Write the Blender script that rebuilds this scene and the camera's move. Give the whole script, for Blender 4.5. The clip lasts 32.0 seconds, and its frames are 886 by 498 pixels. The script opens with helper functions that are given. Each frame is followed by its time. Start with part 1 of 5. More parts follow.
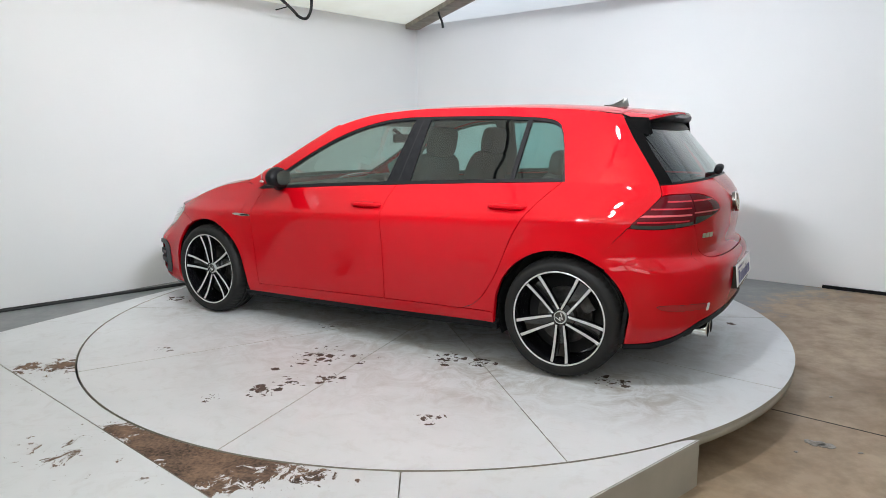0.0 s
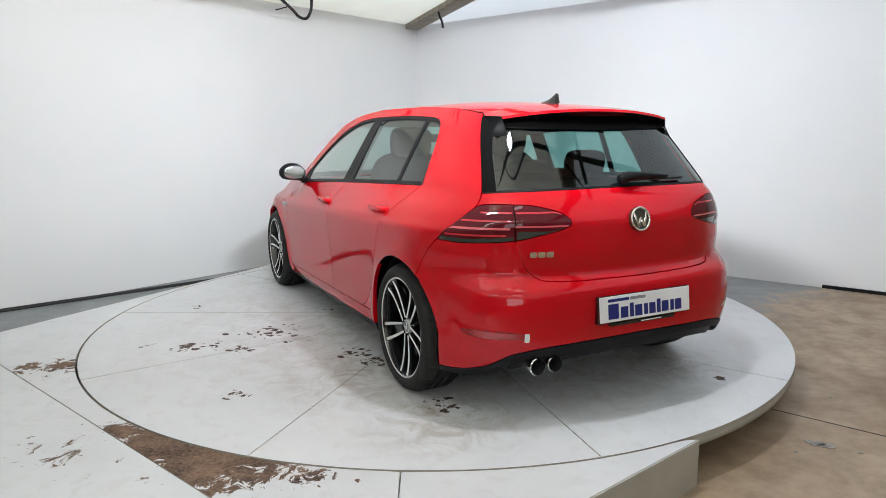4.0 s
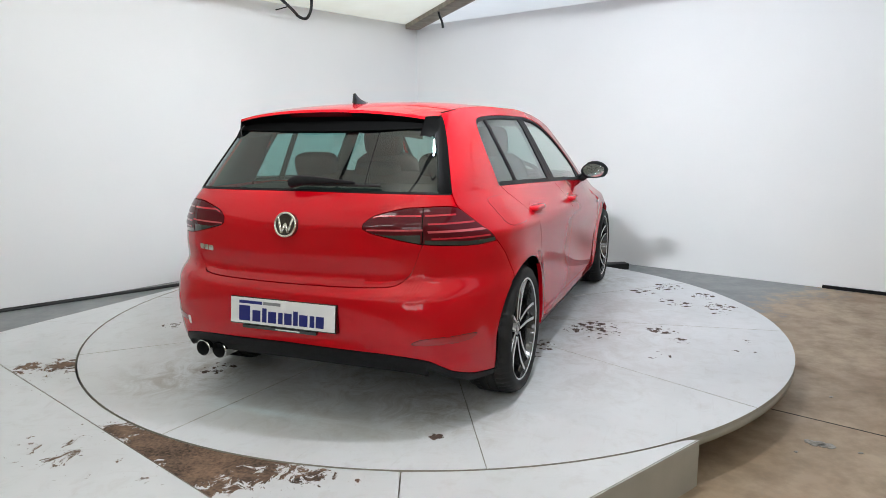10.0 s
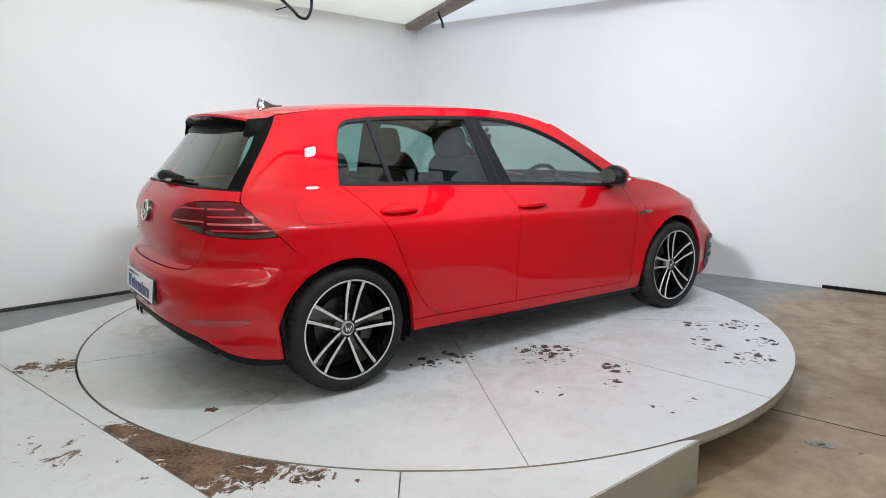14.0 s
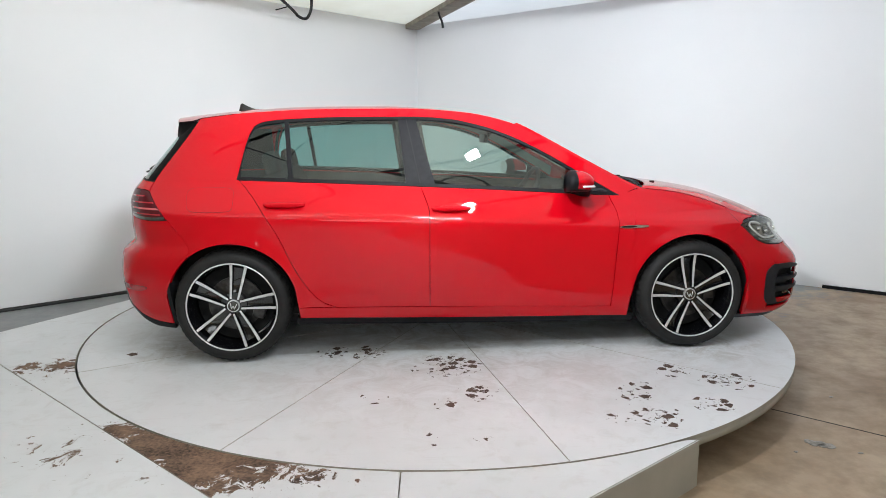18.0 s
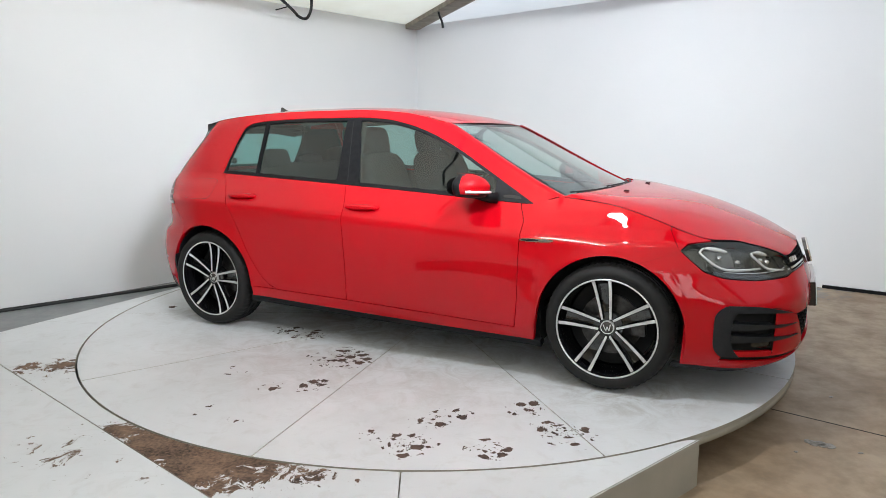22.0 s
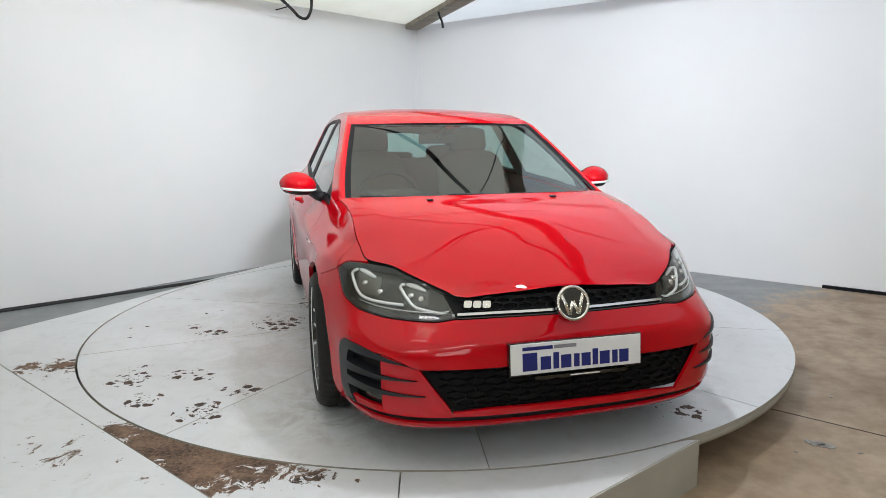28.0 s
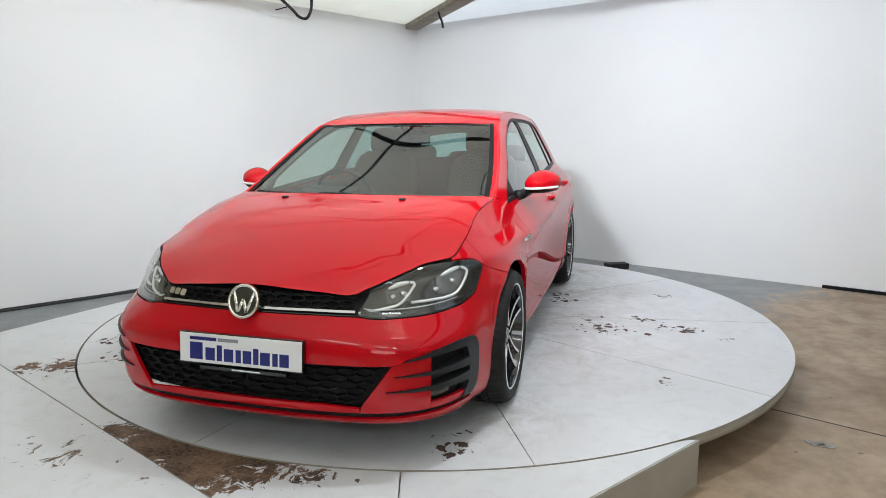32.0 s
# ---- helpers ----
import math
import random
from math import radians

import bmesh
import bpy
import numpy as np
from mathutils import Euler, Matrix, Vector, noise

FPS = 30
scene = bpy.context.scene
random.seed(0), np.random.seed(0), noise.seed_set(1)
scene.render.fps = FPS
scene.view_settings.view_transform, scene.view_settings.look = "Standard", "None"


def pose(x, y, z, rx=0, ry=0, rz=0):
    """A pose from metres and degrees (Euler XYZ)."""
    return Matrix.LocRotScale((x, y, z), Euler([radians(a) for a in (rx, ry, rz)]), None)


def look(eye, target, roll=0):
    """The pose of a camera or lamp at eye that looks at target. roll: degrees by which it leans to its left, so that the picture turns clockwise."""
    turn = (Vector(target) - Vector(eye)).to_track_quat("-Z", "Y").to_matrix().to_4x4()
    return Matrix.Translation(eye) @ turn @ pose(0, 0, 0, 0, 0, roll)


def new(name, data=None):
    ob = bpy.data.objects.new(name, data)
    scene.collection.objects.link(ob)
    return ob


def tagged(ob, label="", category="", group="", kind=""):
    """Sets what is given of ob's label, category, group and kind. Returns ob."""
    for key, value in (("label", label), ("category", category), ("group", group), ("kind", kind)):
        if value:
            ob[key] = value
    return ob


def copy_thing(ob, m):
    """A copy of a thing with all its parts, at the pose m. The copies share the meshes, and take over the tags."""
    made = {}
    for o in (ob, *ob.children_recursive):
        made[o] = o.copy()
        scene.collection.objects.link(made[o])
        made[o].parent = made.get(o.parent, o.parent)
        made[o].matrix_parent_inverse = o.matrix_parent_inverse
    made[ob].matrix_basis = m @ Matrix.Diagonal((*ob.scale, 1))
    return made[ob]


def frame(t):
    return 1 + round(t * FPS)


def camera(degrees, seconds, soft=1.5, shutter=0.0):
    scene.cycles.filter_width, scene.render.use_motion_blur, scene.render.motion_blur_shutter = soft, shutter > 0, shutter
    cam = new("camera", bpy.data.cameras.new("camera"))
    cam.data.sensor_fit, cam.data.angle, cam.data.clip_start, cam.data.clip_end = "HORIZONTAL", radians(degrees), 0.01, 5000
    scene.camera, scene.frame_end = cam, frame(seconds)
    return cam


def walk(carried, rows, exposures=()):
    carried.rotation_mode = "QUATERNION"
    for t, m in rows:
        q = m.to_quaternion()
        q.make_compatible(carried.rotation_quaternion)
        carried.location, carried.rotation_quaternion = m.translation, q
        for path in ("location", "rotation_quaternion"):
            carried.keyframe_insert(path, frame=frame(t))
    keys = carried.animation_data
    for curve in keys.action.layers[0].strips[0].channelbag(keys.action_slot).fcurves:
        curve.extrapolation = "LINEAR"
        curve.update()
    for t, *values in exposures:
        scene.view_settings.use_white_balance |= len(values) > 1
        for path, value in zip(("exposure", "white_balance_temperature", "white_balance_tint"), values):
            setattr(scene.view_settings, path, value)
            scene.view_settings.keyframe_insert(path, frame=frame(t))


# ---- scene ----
VIEW = look((0.0, -4.6095, 1.2575), (0.00879, -3.6242, 1.0867), -0.341)
cam = camera(67.28, 32.0, soft=0.5)
walk(cam, [(0.0, VIEW), (32.0, VIEW)])

# ---- light ----
FLOOR_Z, CEIL_Z = -0.21, 2.68
world = bpy.data.worlds.new("world")
scene.world = world
world.use_nodes = True
world.node_tree.nodes["Background"].inputs[0].default_value = (0.9, 0.95, 1.0, 1)
world.node_tree.nodes["Background"].inputs[1].default_value = 0.25
scene.view_settings.exposure = 0.0


def area_lamp(name, eye, target, sx, sy, watts, beam, colour):
    data = bpy.data.lights.new(name, "AREA")
    data.shape, data.size, data.size_y, data.energy, data.color = "RECTANGLE", sx, sy, watts, colour
    data.spread = math.radians(beam)
    ob = new(name, data)
    ob.matrix_world = look(eye, target)
    return ob


# flood lights under the ceiling: place, aim, watts, spread of the beam, size
# the two wide ones are added out of view to brighten the walls
FLOODS = (((0.58, -1.85, 2.56), (0.0, -1.2, 0.5), 22, 170, 0.13, 0.08), ((0.5, -3.3, 2.54), (-2.3, 2.5, 1.6), 31, 72, 0.55, 0.16), ((-0.9, -3.3, 2.54), (2.4, 2.5, 1.6), 41, 72, 0.55, 0.16))
for eye, aim, watts, beam, sx, sy in FLOODS:
    area_lamp("flood_lamp", eye, aim, sx, sy, watts, beam, (0.93, 0.985, 1.06))
# tube battens under the ceiling: place, length, watts
TUBES = ((0.35, -6.4, 1.5, 7), (-1.9, -6.2, 1.5, 7))
for x, y, length, watts in TUBES:
    area_lamp("tube_lamp", (x, y, 2.585), (0.4 * x, 0.4 * y, 0.8), length, 0.11, watts, 180, (0.93, 0.985, 1.06))
# unseen fill lamp, added above the thin ceiling sheets so they glow evenly
area_lamp("ceiling_fill", (0.0, -2.2, 3.30), (0.0, -2.19, 0.0), 10.0, 14.6, 750, 180, (0.83, 0.98, 1.24))
# daylight through the glazed screen behind the viewpoint
area_lamp("window_light", (0.28, -9.2, 1.66), (0.28, 0.0, 1.2), 2.5, 1.3, 10, 180, (0.93, 0.97, 1.0))


# ---- materials ----
def mat(name, colour, rough=0.5, metal=0.0, coat=0.0, coat_rough=0.03, spec=0.5):
    m = bpy.data.materials.new(name)
    m.use_nodes = True
    b = m.node_tree.nodes["Principled BSDF"]
    b.inputs["Base Color"].default_value = (*colour, 1)
    b.inputs["Roughness"].default_value = rough
    b.inputs["Metallic"].default_value = metal
    b.inputs["Coat Weight"].default_value = coat
    b.inputs["Coat Roughness"].default_value = coat_rough
    b.inputs["Specular IOR Level"].default_value = spec
    return m


class Nodes:
    """A short way to write node trees."""

    def __init__(self, m):
        self.t, self.b = m.node_tree, m.node_tree.nodes.get("Principled BSDF")

    def add(self, kind, **values):
        n = self.t.nodes.new(kind)
        for k, v in values.items():
            if k in n.inputs:
                n.inputs[k].default_value = v
            else:
                setattr(n, k, v)
        return n

    def link(self, a, b):
        self.t.links.new(a, b)

    def coords(self, scale=1.0, kind="Object"):
        c = self.add("ShaderNodeTexCoord")
        m = self.add("ShaderNodeMapping")
        m.inputs["Scale"].default_value = (scale, scale, scale) if isinstance(scale, (int, float)) else scale
        self.link(c.outputs[kind], m.inputs["Vector"])
        return m.outputs["Vector"]

    def noise(self, vec, scale, detail=4.0, rough=0.55, distortion=0.0):
        n = self.add("ShaderNodeTexNoise")
        n.inputs["Scale"].default_value, n.inputs["Detail"].default_value = scale, detail
        n.inputs["Roughness"].default_value, n.inputs["Distortion"].default_value = rough, distortion
        self.link(vec, n.inputs["Vector"])
        return n.outputs["Fac"]

    def ramp(self, fac, *stops):
        n = self.add("ShaderNodeValToRGB")
        els = n.color_ramp.elements
        while len(els) < len(stops):
            els.new(0.5)
        for el, (p, c) in zip(els, stops):
            el.position = p
            el.color = (c, c, c, 1) if isinstance(c, (int, float)) else (*c, 1)
        self.link(fac, n.inputs["Fac"])
        return n.outputs["Color"]

    def mix(self, fac, a, b, mode="MIX"):
        n = self.add("ShaderNodeMix")
        n.data_type, n.blend_type = "RGBA", mode
        for sock, v in ((n.inputs[0], fac), (n.inputs[6], a), (n.inputs[7], b)):
            if isinstance(v, (int, float)):
                sock.default_value = v if sock == n.inputs[0] else (v, v, v, 1)
            elif isinstance(v, tuple):
                sock.default_value = (*v, 1)
            else:
                self.link(v, sock)
        return n.outputs[2]

    def math(self, op, a, b=0.0):
        n = self.add("ShaderNodeMath")
        n.operation = op
        for sock, v in ((n.inputs[0], a), (n.inputs[1], b)):
            if isinstance(v, (int, float)):
                sock.default_value = v
            else:
                self.link(v, sock)
        return n.outputs[0]

    def bump(self, height, strength, distance):
        n = self.add("ShaderNodeBump")
        n.inputs["Strength"].default_value, n.inputs["Distance"].default_value = strength, distance
        self.link(height, n.inputs["Height"])
        self.link(n.outputs["Normal"], self.b.inputs["Normal"])

def painted_wall():
    m = mat("painted_wall", (0.80, 0.80, 0.79), 0.75)
    n = Nodes(m)
    v = n.coords(1.0)
    big = n.noise(v, 0.6, 3)
    fine = n.noise(v, 60, 4)
    n.link(n.mix(n.ramp(big, (0.35, 0.0), (0.7, 1.0)), (0.81, 0.815, 0.815), (0.85, 0.85, 0.845)), n.b.inputs["Base Color"])
    n.bump(fine, 0.08, 0.002)
    return m

def clusters(n, v, spots):
    """Highest of the falloffs round the spots (x, y, radius, strength)."""
    out = None
    for x, y, r, k in spots:
        d = n.add("ShaderNodeVectorMath")
        d.operation = "DISTANCE"
        n.link(v, d.inputs[0])
        d.inputs[1].default_value = (x, y, 0)
        f = n.math("MULTIPLY", n.math("MAXIMUM", n.math("SUBTRACT", 1.0, n.math("DIVIDE", d.outputs["Value"], r)), 0.0), k)
        out = f if out is None else n.math("MAXIMUM", out, f)
    return out


def deck_paint(name, worn, spots, grime=(), chip_scale=13.0, brown=((0.08, 0.047, 0.03), (0.22, 0.15, 0.105)), flakes=False):
    """White floor paint on board: scuffed, stained, and chipped through to the board in clusters."""
    m = mat(name, (0.7, 0.7, 0.69), 0.5)
    n = Nodes(m)
    v = n.coords(1.0)
    a, b, c = n.noise(v, 1.1, 4, 0.6), n.noise(v, 9, 6, 0.7, 0.6), n.noise(v, 70, 4)
    white = n.mix(n.ramp(a, (0.3, 0.0), (0.72, 1.0)), (0.62, 0.64, 0.65), (0.72, 0.74, 0.755))
    white = n.mix(n.ramp(b, (0.52, 0.0), (0.80, 0.42)), white, (0.46, 0.44, 0.41))
    streak = n.noise(n.coords((3.0, 40.0, 1.0)), 1.0, 5, 0.7)
    white = n.mix(n.ramp(streak, (0.60, 0.0), (0.78, 0.30)), white, (0.42, 0.40, 0.37))
    if grime:
        g = n.math("MULTIPLY", clusters(n, v, grime), n.ramp(n.noise(v, 5, 6, 0.75, 1.2), (0.42, 0.06), (0.62, 1.0)))
        white = n.mix(g, white, (0.27, 0.225, 0.17))
    col = n.mix(n.ramp(n.math("ADD", n.math("MULTIPLY", c, 0.4), n.math("MULTIPLY", n.noise(v, 6.5, 6, 0.75, 0.8), 0.6)), (0.38, 0.0), (0.62, 1.0)), *brown)
    rough = n.math("ADD", n.math("MULTIPLY", n.noise(v, 3.1, 3, 0.5), 0.30), n.math("MULTIPLY", n.noise(v, chip_scale, 6, 0.72, 0.9), 0.70))
    near = clusters(n, v, spots) if spots else None
    level = n.math("ADD", rough, near) if spots else rough
    mask = n.ramp(level, (worn, 0.0), (worn + 0.012, 1.0))
    if spots:
        speck = n.math("ADD", n.noise(v, chip_scale * 2.6, 5, 0.75, 0.5), n.math("MULTIPLY", n.math("MINIMUM", near, 0.12), 0.9))
        speck = n.math("ADD", speck, n.math("MULTIPLY", n.math("SUBTRACT", n.noise(v, 1.7, 2), 0.5), 0.35))
        mask = n.mix(1.0, mask, n.ramp(speck, (0.745, 0.0), (0.76, 1.0)), "LIGHTEN")
    if flakes:
        # paint lifts off in separate angular flakes, denser inside the clusters
        mask = n.ramp(n.noise(v, chip_scale, 6, 0.72, 0.9), (0.80, 0.0), (0.82, 1.0))
        warp = n.add("ShaderNodeVectorMath", operation="MULTIPLY_ADD")
        wn = n.add("ShaderNodeTexNoise", Scale=26.0, Detail=4.0)
        n.link(v, wn.inputs["Vector"])
        n.link(wn.outputs["Color"], warp.inputs[0])
        warp.inputs[1].default_value = (0.045, 0.045, 0.0)
        n.link(v, warp.inputs[2])
        for scale, gain, floor_at, cap, size in ((17.0, 3.9, 0.32, 0.80, 0.44), (36.0, 2.6, 0.24, 0.55, 0.46), (90.0, 1.6, 0.17, 0.30, 0.40)):
            cell = n.add("ShaderNodeTexVoronoi", Scale=scale)
            n.link(warp.outputs[0], cell.inputs["Vector"])
            rnd = n.add("ShaderNodeSeparateColor")
            n.link(cell.outputs["Color"], rnd.inputs[0])
            pick = n.math("GREATER_THAN", n.math("MINIMUM", n.math("SUBTRACT", n.math("MULTIPLY", near, gain), floor_at), cap), rnd.outputs[0])
            ragged = n.math("ADD", cell.outputs["Distance"], n.math("MULTIPLY", n.math("SUBTRACT", n.noise(v, scale * 1.4, 5, 0.75), 0.5), 1.5))
            mask = n.mix(1.0, mask, n.math("MULTIPLY", pick, n.math("LESS_THAN", ragged, size)), "LIGHTEN")
    n.link(n.mix(mask, white, col), n.b.inputs["Base Color"])
    n.link(n.mix(mask, n.ramp(b, (0.3, 0.36), (0.8, 0.55)), 0.8), n.b.inputs["Roughness"])
    n.bump(n.math("SUBTRACT", n.math("MULTIPLY", c, 0.15), mask), 0.35, 0.002)
    return m


def glass(name, tint, gloss=0.085):
    """Thin tinted window glass: tinted see-through with a mirror sheen that grows at grazing angles."""
    m = bpy.data.materials.new(name)
    m.use_nodes = True
    t = m.node_tree
    t.nodes.remove(t.nodes["Principled BSDF"])
    out = t.nodes["Material Output"]
    a, b, x, f, p, q = (t.nodes.new(k) for k in ("ShaderNodeBsdfTransparent", "ShaderNodeBsdfGlossy", "ShaderNodeMixShader", "ShaderNodeLayerWeight", "ShaderNodeMath", "ShaderNodeMath"))
    a.inputs["Color"].default_value = (*tint, 1)
    b.inputs["Roughness"].default_value = 0.005
    b.inputs["Color"].default_value = (0.95, 0.97, 0.95, 1)
    f.inputs["Blend"].default_value = 0.5
    p.operation, q.operation = "POWER", "MULTIPLY_ADD"
    p.inputs[1].default_value = 4.2
    q.inputs[1].default_value, q.inputs[2].default_value = 0.9, gloss
    t.links.new(f.outputs["Facing"], p.inputs[0])
    t.links.new(p.outputs[0], q.inputs[0])
    t.links.new(q.outputs[0], x.inputs[0])
    t.links.new(a.outputs[0], x.inputs[1])
    t.links.new(b.outputs[0], x.inputs[2])
    t.links.new(x.outputs[0], out.inputs["Surface"])
    return m


def lit(name, colour, strength):
    m = mat(name, colour, 0.5)
    b = m.node_tree.nodes["Principled BSDF"]
    b.inputs["Emission Color"].default_value = (*colour, 1)
    b.inputs["Emission Strength"].default_value = strength
    return m


def car_paint():
    m = mat("red_paint", (0.60, 0.004, 0.012), 0.5, 0.0, 0.85, 0.008, 0.0)
    n = Nodes(m)
    v = n.coords(1.0)
    n.link(n.mix(n.noise(v, 900, 2), (0.47, 0.0016, 0.007), (0.52, 0.0024, 0.009)), n.b.inputs["Base Color"])
    return m


def tyre_rubber():
    m = mat("tyre_rubber", (0.022, 0.022, 0.022), 0.65, spec=0.25)
    n = Nodes(m)
    v = n.coords(1.0)
    n.link(n.mix(n.noise(v, 14, 5), (0.010, 0.010, 0.010), (0.022, 0.021, 0.020)), n.b.inputs["Base Color"])
    n.bump(n.noise(v, 180, 3), 0.2, 0.001)
    return m


def studio_floor():
    """Bare brown concrete, with grey floor paint along the walls."""
    m = mat("studio_floor", (0.3, 0.27, 0.24), 0.55)
    n = Nodes(m)
    v = n.coords(1.0)
    a, b, c = n.noise(v, 1.2, 5, 0.6, 0.4), n.noise(v, 7, 6, 0.65), n.noise(v, 90, 3)
    col = n.mix(n.ramp(a, (0.36, 0.0), (0.64, 1.0)), (0.29, 0.195, 0.118), (0.42, 0.315, 0.21))
    col = n.mix(n.ramp(b, (0.42, 0.0), (0.75, 0.55)), col, (0.115, 0.08, 0.052))
    col = n.mix(n.ramp(n.noise(v, 28, 6, 0.75), (0.56, 0.0), (0.72, 0.4)), col, (0.36, 0.31, 0.25))
    grey = n.mix(n.ramp(a, (0.3, 0.0), (0.7, 1.0)), (0.20, 0.215, 0.22), (0.27, 0.28, 0.28))
    d = n.add("ShaderNodeVectorMath")
    d.operation = "DOT_PRODUCT"
    n.link(v, d.inputs[0])
    d.inputs[1].default_value = (-0.555, 0.832, 0)
    edge = n.math("ADD", n.math("ADD", d.outputs["Value"], 0.95), n.math("MULTIPLY", n.math("SUBTRACT", b, 0.5), 1.6))
    n.link(n.mix(n.ramp(n.math("MULTIPLY", edge, 1.6), (0.0, 0.0), (0.5, 1.0)), col, grey), n.b.inputs["Base Color"])
    n.link(n.ramp(b, (0.3, 0.36), (0.8, 0.65)), n.b.inputs["Roughness"])
    n.bump(c, 0.15, 0.002)
    return m


def mottled(name, c0, c1, scale, rough=0.6, metal=0.0, spec=0.5):
    m = mat(name, c0, rough, metal, spec=spec)
    n = Nodes(m)
    v = n.coords(1.0)
    n.link(n.mix(n.ramp(n.noise(v, scale, 5), (0.35, 0.0), (0.65, 1.0)), c0, c1), n.b.inputs["Base Color"])
    n.bump(n.noise(v, scale * 9, 3), 0.1, 0.001)
    return m


def sheet(name, c0, c1):
    """Thin stretched ceiling sheet that lets light through."""
    m = mat(name, c0, 0.8)
    n = Nodes(m)
    v = n.coords(1.0)
    col = n.mix(n.ramp(n.noise(v, 1.5, 5), (0.35, 0.0), (0.65, 1.0)), c0, c1)
    n.link(col, n.b.inputs["Base Color"])
    t, x = n.add("ShaderNodeBsdfTranslucent"), n.add("ShaderNodeMixShader")
    n.link(col, t.inputs["Color"])
    x.inputs[0].default_value = 0.5
    n.link(n.b.outputs[0], x.inputs[1])
    n.link(t.outputs[0], x.inputs[2])
    n.link(x.outputs[0], n.t.nodes["Material Output"].inputs["Surface"])
    return m


WALL = painted_wall()
DIM_WALL = mottled("cream_wall", (0.44, 0.40, 0.32), (0.52, 0.47, 0.38), 1.2)
FLOOR = studio_floor()
DECK = deck_paint("white_deck_paint", 0.685, ((-2.05, -1.06, 0.34, 0.31), (-2.25, -1.08, 0.18, 0.27), (-1.38, -1.88, 0.18, 0.37), (-1.15, -2.04, 0.28, 0.49), (-0.94, -2.17, 0.32, 0.52), (-0.70, -2.27, 0.30, 0.31), (-0.50, -2.28, 0.23, 0.27), (-0.80, -2.42, 0.25, 0.25), (-0.30, -2.33, 0.09, 0.27)), (), 15.0, ((0.032, 0.019, 0.012), (0.25, 0.155, 0.10)))
DECK_PLAIN = deck_paint("white_ramp_paint", 0.70, ((-1.25, -2.22, 0.30, 0.15), (-1.07, -2.33, 0.25, 0.14), (-1.6, -2.1, 0.4, 0.12), (-2.2, -1.5, 0.35, 0.10), (-0.85, -2.6, 0.3, 0.16)), (), 9.0)
TABLE = deck_paint("turntable_paint", 0.695,
                   ((0.10, 1.14, 0.39, 0.19), (-0.14, 1.04, 0.29, 0.16), (0.14, 1.40, 0.18, 0.14), (-0.57, 0.80, 0.20, 0.29), (-0.77, 0.79, 0.13, 0.29), (-0.02, 1.70, 0.17, 0.26), (-0.05, 1.56, 0.17, 0.24), (-0.18, 1.40, 0.16, 0.24),
                    (0.14, 1.89, 0.12, 0.24), (-0.90, 1.56, 0.14, 0.27), (0.46, 0.68, 0.16, 0.24), (-1.49, 0.70, 0.18, 0.26), (-0.47, -0.84, 0.17, 0.32), (-0.68, -0.82, 0.18, 0.24), (-0.03, -1.11, 0.31, 0.29),
                    (0.08, -1.52, 0.23, 0.21), (-0.10, -1.63, 0.16, 0.21), (-0.44, -1.53, 0.16, 0.18), (-0.20, -2.03, 0.26, 0.14), (0.04, -2.01, 0.10, 0.22), (1.14, -1.31, 0.23, 0.21), (1.38, -1.48, 0.26, 0.24),
                    (0.81, -1.63, 0.23, 0.24), (0.83, -1.87, 0.22, 0.26), (0.64, -1.86, 0.14, 0.22), (1.16, -1.77, 0.18, 0.26), (0.98, 1.52, 0.16, 0.19), (1.95, 0.65, 0.29, 0.20), (-1.87, -0.73, 0.13, 0.19), (0.92, -1.50, 0.16, 0.16)),
                   ((-0.9, 0.85, 0.75, 0.8), (-1.6, 0.75, 0.5, 0.9), (-1.5, -0.6, 0.55, 0.8), (1.55, 0.75, 0.5, 0.6), (1.5, -0.85, 0.6, 0.75), (0.0, 0.0, 2.1, 0.75), (1.2, 0.2, 0.9, 0.7), (-1.3, -0.2, 0.9, 0.7)), 26.0, ((0.022, 0.013, 0.009), (0.12, 0.075, 0.055)), True)
# upright faces of the white boards: their shade is put into this darker tone
DECK_SIDE_SHADED = mottled("deck_side_shaded", (0.36, 0.34, 0.285), (0.43, 0.405, 0.345), 3)
FLAKE = mottled("old_paint_flake", (0.16, 0.145, 0.125), (0.38, 0.36, 0.33), 45)
CREAM = sheet("cream_ceiling", (0.76, 0.70, 0.55), (0.80, 0.75, 0.61))
CEIL_SHEET = sheet("white_ceiling", (0.76, 0.74, 0.69), (0.80, 0.78, 0.73))
CEIL_WHITE = mottled("white_metal", (0.76, 0.76, 0.75), (0.80, 0.80, 0.79), 1.5)
BEAM_WOOD = mottled("beam_wood", (0.20, 0.165, 0.125), (0.30, 0.26, 0.20), 8)
BLACK_RUBBER = mat("black_rubber", (0.015, 0.015, 0.015), 0.6)
# near-black for joints, and for the shade inside gaps, recesses and openings
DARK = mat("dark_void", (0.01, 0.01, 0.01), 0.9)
RED = car_paint()
GLOSS_BLACK = mat("gloss_black", (0.006, 0.006, 0.007), 0.15, 0, 1.0)
FRIT = mat("black_glass_border", (0.004, 0.004, 0.004), 0.35, spec=0.05)
TRIM = mottled("black_trim", (0.007, 0.007, 0.008), (0.011, 0.011, 0.012), 30, 0.5, 0, 0.14)
GREY_TRIM = mottled("dark_grey_trim", (0.015, 0.017, 0.020), (0.021, 0.023, 0.027), 30, 0.45, 0, 0.3)
CHROME = mat("chrome", (0.78, 0.78, 0.77), 0.12, 1.0)
SILVER = mottled("machined_alloy", (0.66, 0.66, 0.66), (0.74, 0.74, 0.74), 60, 0.3, 0.45)
